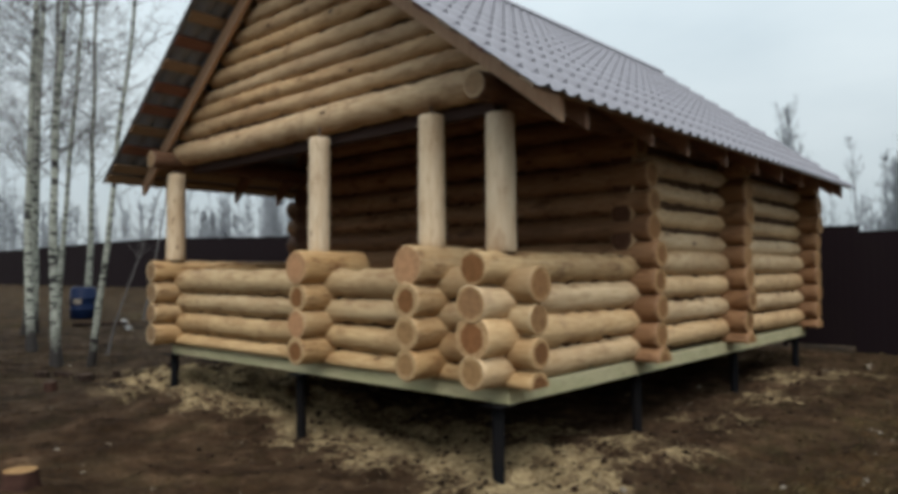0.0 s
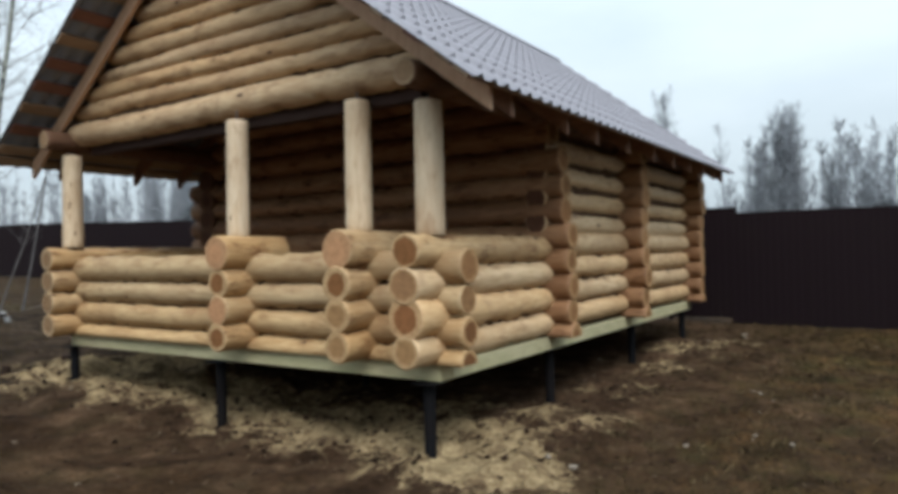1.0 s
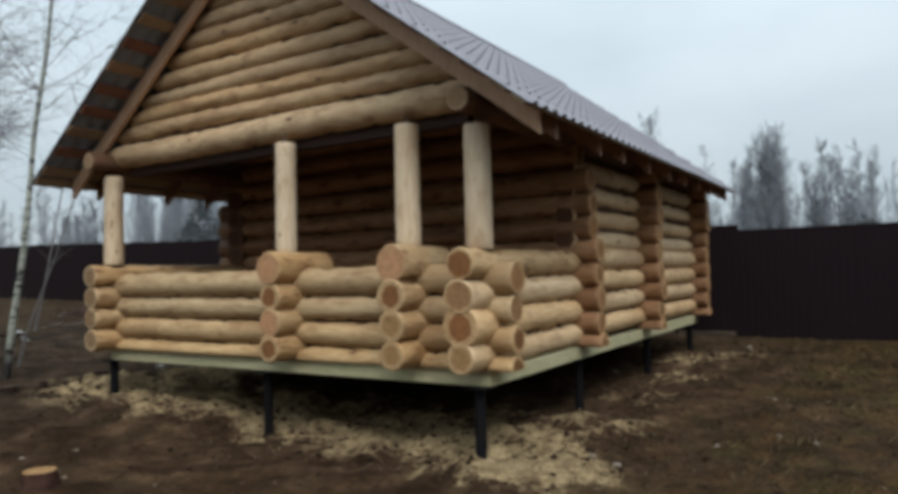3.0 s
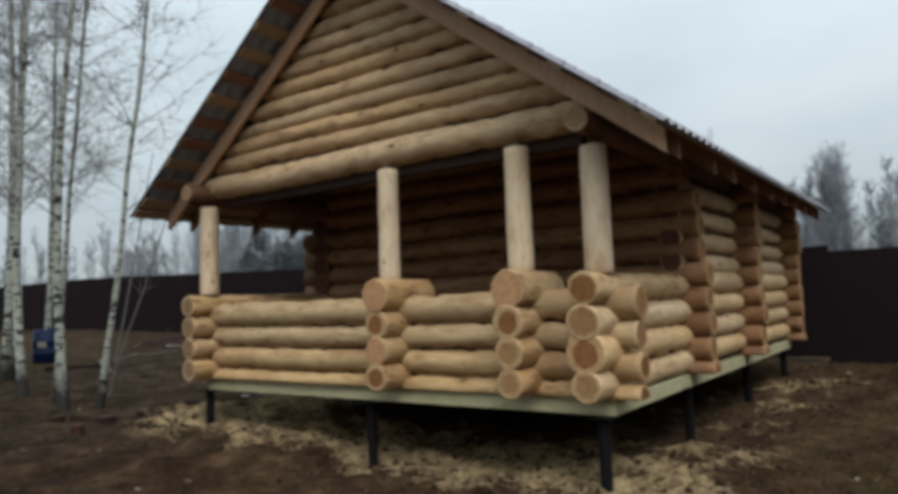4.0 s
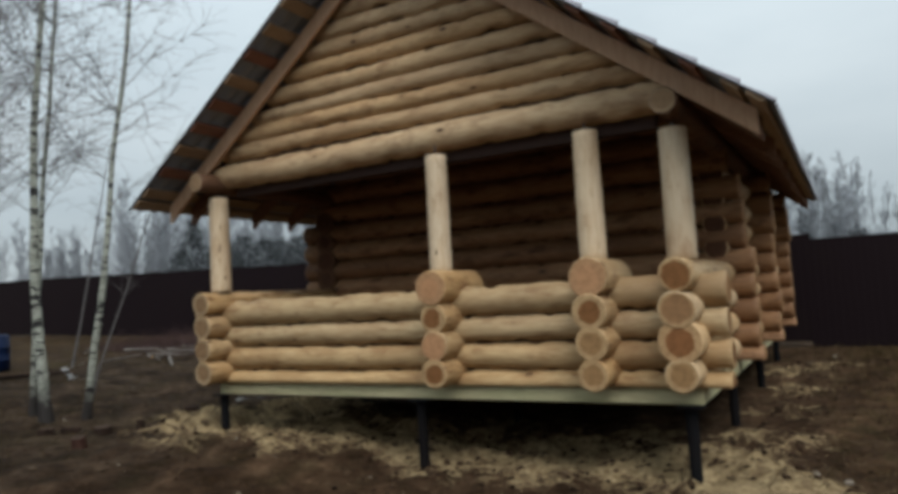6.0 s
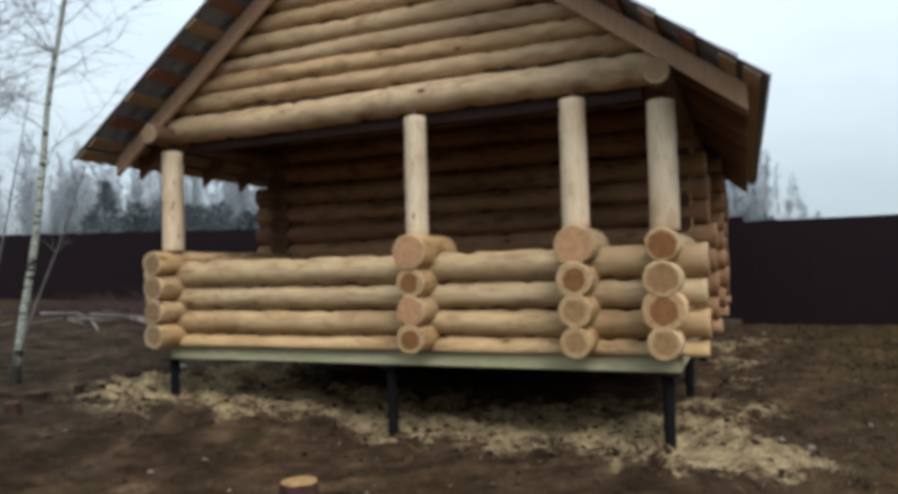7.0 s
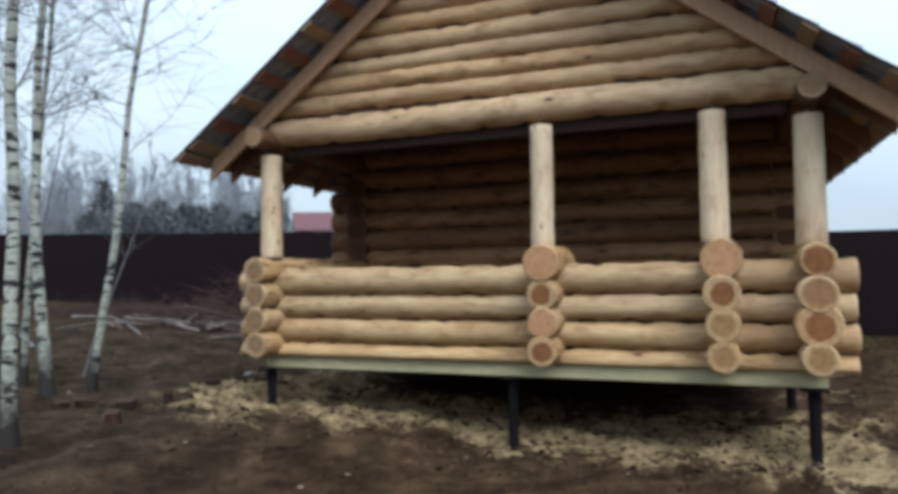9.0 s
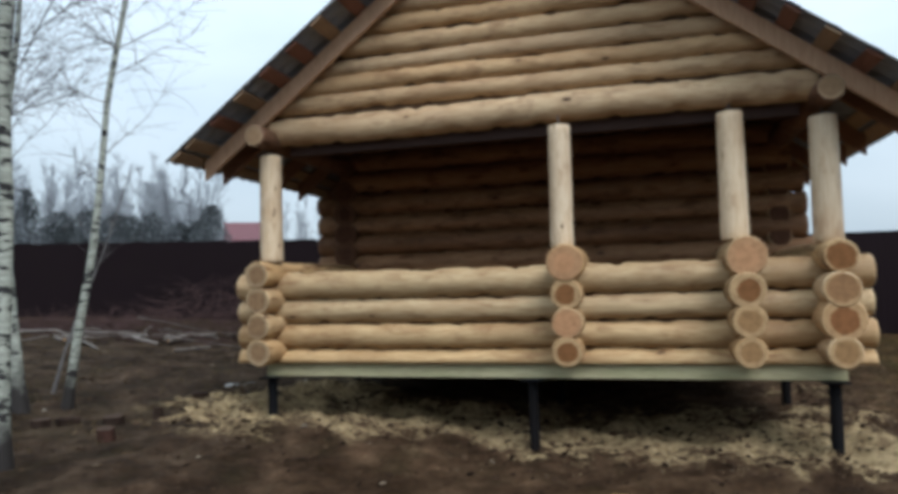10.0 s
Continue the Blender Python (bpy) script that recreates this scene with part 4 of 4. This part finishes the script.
def far_bushes(name, label, stops, seed):
    """Dark needle clumps: each a cloud of small blades about a few stems."""
    rng = random.Random(seed)
    v, f = [], []
    for az, d, h, w, count in stops:
        x0, y0 = -1 + d * math.sin(radians(az)), -6 + d * math.cos(radians(az))
        for k in range(count):
            t = rng.random()
            r = w * 1.25 * (1 - t) ** 0.4 * rng.random() ** 0.5 * (0.8 + 0.2 * math.sin(9 * t + az))
            a = rng.uniform(0, 6.283)
            p = Vector((x0 + r * math.cos(a), y0 + r * math.sin(a), ground_height(x0, y0) + 0.2 + t * h))
            s = rng.uniform(0.12, 0.28)
            e = [Vector((rng.gauss(0, 1), rng.gauss(0, 1), rng.gauss(0, 1))) * s for _ in range(2)]
            e[1] = e[0].cross(e[1]).normalized() * s * 0.35
            b = len(v)
            v += [tuple(p), tuple(p + e[0]), tuple(p + e[1])]
            f.append((b, b + 1, b + 2))
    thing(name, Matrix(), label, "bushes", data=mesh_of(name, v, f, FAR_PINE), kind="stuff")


brg = random.Random(8)
far_bushes("evergreen_thicket", "dark young pines and brush beyond the fence",
           [(-48 + 1.3 * k + brg.uniform(-0.6, 0.6), brg.uniform(39, 45), brg.uniform(3.6, 5.2), brg.uniform(1.3, 2.1), 1400) for k in range(11)] + [(-50 + 0.95 * k + brg.uniform(-0.6, 0.6), brg.uniform(50, 64), brg.uniform(3.6, 6.2), brg.uniform(1.6, 2.6), 800) for k in range(17)]
           + [(-56.4, 51, 3.4, 1.5, 300), (-67, 52, 5.0, 1.6, 300), (-72, 50, 5.4, 2.4, 500), (-80, 46, 5.6, 2.0, 400), (3.4, 46, 3.6, 1.6, 420), (4.8, 48, 2.6, 1.2, 260), (-9, 50, 3.4, 1.6, 260), (-5, 52, 3.0, 2.0, 300), (-1, 52, 3.0, 2.0, 300)], 6)


def woods_behind():
    """Tall young pines, unseen, added on the viewer's side to block low sky light."""
    rng = random.Random(66)
    v, f = [], []
    for k in range(48):
        a = radians(88 + 184 * k / 47 + rng.uniform(-1, 1))
        d, h, w = rng.uniform(19, 25), rng.uniform(3.8, 5.6), rng.uniform(1.2, 1.9)
        x0, y0 = -1 + d * math.sin(a), -4 + d * math.cos(a)
        pts, radii = limb(rng, Vector((x0, y0, ground_height(x0, y0) - 0.1)), Vector((0, 0, 1)), h, 0.11, 0.1, 5, 0.03)
        tube(v, f, pts, radii, 5)
        for q in range(600):
            t = rng.random() ** 0.8
            r = w * (1 - t) ** 0.55 * rng.random() ** 0.5
            b0 = rng.uniform(0, 6.283)
            p = Vector((x0 + r * math.cos(b0), y0 + r * math.sin(b0), ground_height(x0, y0) + 0.4 + t * h))
            s1 = Vector((math.cos(b0), math.sin(b0), rng.uniform(-0.5, 0.3))) * rng.uniform(0.25, 0.55)
            s2 = Vector((-math.sin(b0), math.cos(b0), rng.uniform(-0.4, 0.4))) * rng.uniform(0.1, 0.28)
            b = len(v)
            v += [tuple(p - s2), tuple(p + s2), tuple(p + s1)]
            f.append((b, b + 1, b + 2))
    thing("pine_woods", Matrix(), "unseen dark young pines added to block low sky light", "woods", data=mesh_of("pine_woods", v, f, FAR_PINE), kind="stuff")


woods_behind()


def red_roofed_house():
    at = pose(-40.2, 57.8, ground_height(-40.2, 57.8) - 0.1, 0, 0, 33)
    far_house = thing("red_roofed_house", at, "distant house with a dark red metal roof", "house")
    part("wall", bevelled_box("wall", (4.6, 4.2, 5.2), RENDER_WALL, 0.02), far_house, pose(0, 0, 2.6))
    w, d = 2.7, 2.5
    verts = [(-w, -d, 5.0), (w, -d, 5.0), (w, d, 5.0), (-w, d, 5.0), (-w, 0, 7.0), (w, 0, 7.0)]
    verts += [(x, y, z - 0.15) for x, y, z in verts]
    faces = [(0, 1, 5, 4), (2, 3, 4, 5), (7, 6, 10, 11), (9, 8, 11, 10), (0, 4, 10, 6), (3, 9, 10, 4), (1, 7, 11, 5), (2, 5, 11, 8), (0, 6, 7, 1), (2, 8, 9, 3)]
    part("roof", mesh_of("roof", verts, faces, RED_ROOF), far_house, label="dark red sheet roof")


red_roofed_house()


# ---- stumps, offcuts, barrel ----
def stump(at, height, r, seed, bark, label, group="", lean=0, cut=None):
    rng = random.Random(seed)
    s = thing("tree_stump", pose(at[0], at[1], ground_height(*at) - 0.03, lean, lean / 2, 0), label, "stump", group)
    sides, verts, faces = 22, [], []
    for i in range(7):
        h = height * i / 6
        for k in range(sides):
            a = 6.2832 * k / sides
            rr = r * (1 + 0.35 * math.exp(-h / 0.06) * (0.5 + 0.5 * math.cos(5 * a + seed)) + 0.07 * noise.noise((math.cos(a) * 1.5, math.sin(a) * 1.5 + seed, h * 6)))
            verts.append((rr * math.cos(a), rr * math.sin(a), h))
    faces = [(i * sides + k, i * sides + (k + 1) % sides, (i + 1) * sides + (k + 1) % sides, (i + 1) * sides + k) for i in range(6) for k in range(sides)]
    part("bark", mesh_of("bark", verts, faces, bark, True), s)
    top = [(v[0] * 0.97, v[1] * 0.97, height + 0.004 * noise.noise((v[0] * 20, v[1] * 20, 0))) for v in verts[-sides:]] + [(0, 0, height + 0.004)]
    part("cut_face", mesh_of("cut_face", top, [(k, (k + 1) % sides, sides) for k in range(sides)], cut or OLD_CUT), s, label="sawn face")


stump((-1.6, -2.735), 0.43 - ground_height(-1.6, -2.735), 0.095, 1, STUMP_RED, "low tree stump with a fresh yellow cut", cut=CUT)
stump((-6.1, -1.1), 0.15, 0.07, 2, STUMP_RED, "reddish sawn stump near the birches", "stumps near the birches", 6, OLD_CUT)
stump((-6.18, -0.31), 0.14, 0.045, 3, STUMP_BARK, "thin dark stump near the birches", "stumps near the birches", -8)
stump((-6.5, -0.55), 0.12, 0.09, 4, STUMP_BARK, "low dark stump near the birches", "stumps near the birches", 4)
stump((-7.0, -0.92), 0.09, 0.08, 5, STUMP_BARK, "low dark stump near the birches", "stumps near the birches")


def lying_log(name, p0, p1, r, mat, label, category, group="", seed=0):
    a, b = Vector((*p0, 0)), Vector((*p1, 0))
    a.z, b.z = ground_height(*p0) + p_lift(seed), ground_height(*p1) + p_lift(seed + 5)
    me = log_mesh(name, (b - a).length, r, r * 0.6, 200 + seed, (mat, CUT), None, 10, 0.15, 0.08, 0.05, 0.004)
    q = (b - a).to_track_quat("X", "Z").to_matrix().to_4x4()
    return thing(name, Matrix.Translation((a + b) / 2) @ q, label, category, group, me)


def p_lift(seed):
    return 0.05 + 0.10 * ((seed * 37) % 10) / 10


prng = random.Random(21)
for k in range(34):
    x, y = -10.4 + prng.gauss(0, 1.5), 4.9 + prng.gauss(0, 0.8)
    a = radians(prng.gauss(0, 60))
    ln = prng.uniform(0.3, 1.1)
    white = prng.random() < 0.3
    lying_log("cut_branch", (x, y), (x + ln * math.cos(a), y + ln * math.sin(a)), prng.uniform(0.012, 0.038), WHITE_STICK if white else GREY_STICK,
              "pale cut birch branch in a brush heap" if white else "grey dead branch in a brush heap", "branch", "brush heap by the fence", k)


def set_branch(p0, p1, z0, z1, r, white, seed):
    """A cut branch with both its ends given, propped on the heap."""
    a, b = Vector((*p0, z0)), Vector((*p1, z1))
    me = log_mesh("cut_branch", (b - a).length, r, r * 0.6, 300 + seed, (WHITE_STICK if white else GREY_STICK, CUT), None, 10, 0.12, 0.1, 0.05, 0.09)
    m = Matrix.Translation((a + b) / 2) @ (b - a).to_track_quat("X", "Z").to_matrix().to_4x4()
    thing("cut_branch", m, "pale cut birch branch in a brush heap" if white else "grey dead branch in a brush heap", "branch", "brush heap by the fence", me)


def over(p, h):
    return ground_height(*p) + h


for k, (p0, p1, h0, h1, r, white) in enumerate((
        ((-13.2, 4.55), (-12.45, 4.75), 0.12, 0.16, 0.045, True), ((-12.5, 4.78), (-12.1, 4.9), 0.15, 0.03, 0.03, True),
        ((-11.5, 4.35), (-10.3, 3.5), 0.09, 0.05, 0.035, True), ((-11.9, 4.6), (-10.8, 4.95), 0.2, 0.14, 0.03, True),
        ((-10.6, 4.7), (-10.1, 4.75), 0.15, 0.05, 0.045, True), ((-11.3, 5.6), (-9.4, 5.5), 0.35, 0.12, 0.02, False), ((-10.3, 5.0), (-8.2, 4.6), 0.12, 0.1, 0.018, False))):
    set_branch(p0, p1, over(p0, h0), over(p1, h1), 0.75 * r, white, k)


def brush_heap():
    """Tangled dark twigs heaped along the fence, too many to count."""
    rng = random.Random(55)
    v, f = [], []
    for k in range(2600):
        x, y = rng.uniform(-15.5, -5.6), 6.2 + rng.gauss(0, 0.8)
        hump = 1.0 * max(0.0, 1 - ((x + 9.6) / 2.6) ** 2) * max(0.0, 1 - ((y - 6.6) / 1.3) ** 2) + 0.10
        a = rng.uniform(0, 6.283)
        p = Vector((x, y, ground_height(x, y) + hump * rng.random()))
        pts, radii = limb(rng, p, Vector((math.cos(a), math.sin(a) * 0.6, rng.uniform(-0.15, 0.5))), rng.uniform(0.25, 0.9), rng.uniform(0.003, 0.008), -0.02, 3, 0.2)
        tube(v, f, pts, radii, 3)
    thing("brush_heap", Matrix(), "tangled heap of dark reddish twigs along the fence", "brush", data=mesh_of("brush_heap", v, f, BRUSH), kind="stuff")


brush_heap()


def barrel():
    at = (-13.9, 2.1)
    b = thing("blue_barrel", pose(at[0], at[1], ground_height(*at)), "dark blue plastic barrel with a white patch", "barrel")
    prof = [(0.0, 0.0), (0.25, 0.0), (0.28, 0.02), (0.28, 0.20), (0.295, 0.22), (0.28, 0.24), (0.28, 0.44), (0.295, 0.46), (0.28, 0.48), (0.275, 0.68), (0.24, 0.72), (0.0, 0.72)]
    n = 24
    verts = [(r * math.cos(6.2832 * k / n), r * math.sin(6.2832 * k / n), z) for r, z in prof for k in range(n)]
    faces = [(i * n + k, i * n + (k + 1) % n, (i + 1) * n + (k + 1) % n, (i + 1) * n + k) for i in range(len(prof) - 1) for k in range(n)]
    part("shell", mesh_of("shell", verts, faces, BLUE, True), b)
    lab = [(0.299 * math.cos(a), 0.299 * math.sin(a), z) for z in (0.34, 0.46) for a in (-1.1, -0.9, -0.7, -0.5)]
    part("patch", mesh_of("patch", lab, [(i, i + 1, i + 5, i + 4) for i in range(3)], STONE), b, label="white patch")


barrel()


def crumpled_sheet(at, lift, seed):
    """A scrap of crumpled white film lying on the soil."""
    rng = random.Random(seed)
    verts = [(0.05 * i + rng.uniform(-0.02, 0.02), 0.03 * j + rng.uniform(-0.015, 0.015), 0.01 + rng.uniform(0, 0.035)) for j in range(6) for i in range(8)]
    faces = [(j * 8 + i, j * 8 + i + 1, j * 8 + i + 9, j * 8 + i + 8) for j in range(5) for i in range(7)]
    me = mesh_of("plastic_scrap", verts, faces, FILM, True)
    thing("plastic_scrap", pose(at[0], at[1], ground_height(*at) + lift, 0, lift * 300, 20), "crumpled white plastic scrap on the soil", "scrap", data=me)


crumpled_sheet((-6.67, 1.6), 0.0, 77)
crumpled_sheet((-11.2, 1.8), 0.16, 78)
lying_log("dead_branch", (-12.2, 1.3), (-11.0, 1.9), 0.05, STUMP_BARK, "dark fallen branch behind the birches", "branch", "", 3)


def brick_lump(at, size, seed):
    me = bevelled_box("stone", size, STUMP_BARK, 0.018, 0.02, seed)
    thing("stone", pose(at[0], at[1], ground_height(*at) + size[2] * 0.35, 4, 6, 31 * seed), "dark lump of stone on the sawdust", "stone", "loose stones", data=me)


brick_lump((-6.25, 0.5), (0.16, 0.1, 0.08), 1)
brick_lump((-6.9, -0.7), (0.2, 0.14, 0.1), 2)


def pale_stone(at, size, seed):
    me = bevelled_box("stone", size, STONE, size[2] * 0.3, size[2] * 0.22, seed)
    thing("stone", pose(at[0], at[1], ground_height(*at) + size[2] * 0.3, 5, 8, 47 * seed), "small pale stone on the trampled soil", "stone", "pale stones", data=me)


for k, (x, y, s) in enumerate(((0.77, 0.31, 0.05), (0.98, 0.28, 0.055), (1.52, 1.27, 0.04), (1.68, 3.58, 0.05), (1.95, 1.75, 0.04), (2.25, 1.6, 0.045), (-3.5, -1.9, 0.045), (-0.55, 4.7, 0.06))):
    pale_stone((x, y), (s, s * 0.75, s * 0.6), k + 3)
lying_log("wood_sliver", (3.08, 0.3), (3.3, 0.1), 0.012, STUMP_RED, "reddish split wood sliver on the grass", "stick", "", 5)


# ---- loose cover of the ground ----
def scatter(name, label, category, mat, count, seed, where, shape):
    rng = random.Random(seed)
    v, f = [], []
    done = 0
    while done < count:
        p = where(rng)
        if p is None:
            continue
        done += 1
        shape(rng, Vector((p[0], p[1], ground_height(*p))), v, f)
    thing(name, Matrix(), label, category, data=mesh_of(name, v, f, mat), kind="stuff")


def flake(rng, p, v, f):
    a, s = rng.uniform(0, 6.283), rng.uniform(0.0025, 0.008)
    d, e = Vector((math.cos(a), math.sin(a), rng.uniform(-0.35, 0.5))) * s, Vector((-math.sin(a), math.cos(a), rng.uniform(-0.4, 0.4))) * s * rng.uniform(0.3, 0.7)
    p = p + Vector((0, 0, 0.008 + s * 0.3))
    b = len(v)
    v += [tuple(p - d - e), tuple(p + d - e), tuple(p + d + e), tuple(p - d + e)]
    f.append((b, b + 1, b + 2, b + 3))


def splinter(rng, p, v, f):
    """A sliver of pale wood, a thin wedge lying on the soil."""
    a, s = rng.uniform(0, 6.283), rng.uniform(0.008, 0.03) * (1 if rng.random() < 0.9 else 2.2)
    d, e = Vector((math.cos(a), math.sin(a), rng.uniform(-0.1, 0.25))) * s, Vector((-math.sin(a), math.cos(a), 0)) * s * rng.uniform(0.2, 0.6)
    p = p + Vector((0, 0, 0.006))
    b = len(v)
    v += [tuple(p - d - e), tuple(p + d - e * 0.5), tuple(p + d + e * 0.4), tuple(p - d + e), tuple(p + Vector((0, 0, s * 0.4)))]
    f += [(b, b + 1, b + 4), (b + 1, b + 2, b + 4), (b + 2, b + 3, b + 4), (b + 3, b, b + 4)]


def blade(rng, p, v, f):
    for k in range(rng.randint(2, 5)):
        a, h = rng.uniform(0, 6.283), rng.uniform(0.015, 0.055)
        lean = Vector((math.cos(a), math.sin(a), 0)) * h * rng.uniform(0.4, 1.6)
        q = p + Vector((rng.uniform(-0.03, 0.03), rng.uniform(-0.03, 0.03), -0.004))
        w = Vector((-math.sin(a), math.cos(a), 0)) * 0.0035
        b = len(v)
        v += [tuple(q - w), tuple(q + w), tuple(q + lean * 0.5 + w * 0.8 + Vector((0, 0, h * 0.7))), tuple(q + lean + Vector((0, 0, h)))]
        f.append((b, b + 1, b + 2))
        f.append((b, b + 2, b + 3))


def clod(rng, p, v, f):
    s = rng.uniform(0.006, 0.022) * (1 if rng.random() < 0.93 else 1.7)
    b = len(v)
    for dx, dy, dz in ((1, 0, 0), (-1, 0, 0), (0, 1, 0), (0, -1, 0), (0.3, 0.2, 0.8), (-0.2, -0.1, -0.6)):
        k = s * rng.uniform(0.6, 1.2)
        v.append((p.x + dx * k, p.y + dy * k, p.z + 0.2 * s + dz * k * 0.8))
    for t in ((0, 2, 4), (2, 1, 4), (1, 3, 4), (3, 0, 4), (2, 0, 5), (1, 2, 5), (3, 1, 5), (0, 3, 5)):
        f.append(tuple(b + i for i in t))


def on_sawdust(rng):
    x, y = rng.uniform(-6.6, 1.9), rng.uniform(-1.4, 7.2)
    return (x, y) if rng.random() < 0.004 + sawdust_at(x, y) ** 1.5 and noise.noise((x * 3, y * 3, 2)) > -0.25 else None


def on_turf(rng):
    x, y = rng.uniform(0.8, 9.0), rng.uniform(-4.0, 8.1)
    return (x, y) if noise.noise((x * 1.3, y * 1.3, 5)) > rng.uniform(-0.6, 0.35) else None


def on_yard(rng):
    return (rng.uniform(-11.0, 6.0), rng.uniform(-4.2, 7.5))


def along_edges(rng):
    x = rng.uniform(-13, 3.4)
    return (x, rng.uniform(6.8, 8.3)) if rng.random() < 0.7 else (rng.uniform(-13, -6), rng.uniform(-2, 7))


scatter("wood_chips", "pale pine chips and sawdust round the piles", "wood chips", CHIP, 13000, 31, on_sawdust, flake)
scatter("dead_grass", "short brown and olive dead grass on the yard", "grass", GRASS, 8000, 32, on_turf, blade)
scatter("yard_grass", "sparse flattened dead grass by the fence", "grass", GRASS, 4500, 35, along_edges, blade)
scatter("soil_clods", "crumbled dark soil clods on the yard", "soil", CLOD, 9000, 33, on_yard, clod)
def lump(rng, p, v, f):
    """A soil clod big enough to cast its own shade on the sawdust."""
    for q in range(3):
        clod(rng, p + Vector((rng.uniform(-0.03, 0.03), rng.uniform(-0.03, 0.03), 0.004)), v, f)


scatter("trodden_clods", "dark soil lumps trodden into the sawdust", "soil", CLOD, 650, 36, on_sawdust, lump)
def chunk(rng, p, v, f):
    """A broken lump of soil, wide and low."""
    s, n = rng.uniform(0.015, 0.042), 7
    a0 = rng.uniform(0, 6.283)
    b = len(v)
    for ring, (q, z) in enumerate(((1.0, -0.25), (0.85, 0.35), (0.4, 0.62))):
        for k in range(n):
            a = a0 + 6.2832 * k / n
            w = s * q * rng.uniform(0.7, 1.25)
            v.append((p.x + w * math.cos(a), p.y + w * math.sin(a) * 0.8, p.z + s * z * rng.uniform(0.7, 1.2)))
    v.append((p.x, p.y, p.z + s * 0.7))
    for ring in range(2):
        for k in range(n):
            i, j = b + ring * n + k, b + ring * n + (k + 1) % n
            f.append((i, j, j + n, i + n))
    f += [(b + 2 * n + k, b + 2 * n + (k + 1) % n, b + 3 * n) for k in range(n)]


def by_the_house(rng):
    x, y = rng.uniform(-6.4, 2.2), rng.uniform(-1.6, 7.0)
    d = sawdust_at(x, y)
    return (x, y) if rng.random() < d * max(0.0, 1.1 - d) + 0.03 and (x > 0.2 or y < 1.3) else None


scatter("soil_chunks", "broken dark soil chunks thrown up round the piles", "soil", CLOD, 520, 37, by_the_house, chunk)
scatter("pale_litter", "scattered pale splinters and stones", "litter", LITTER, 380, 34, on_yard, splinter)
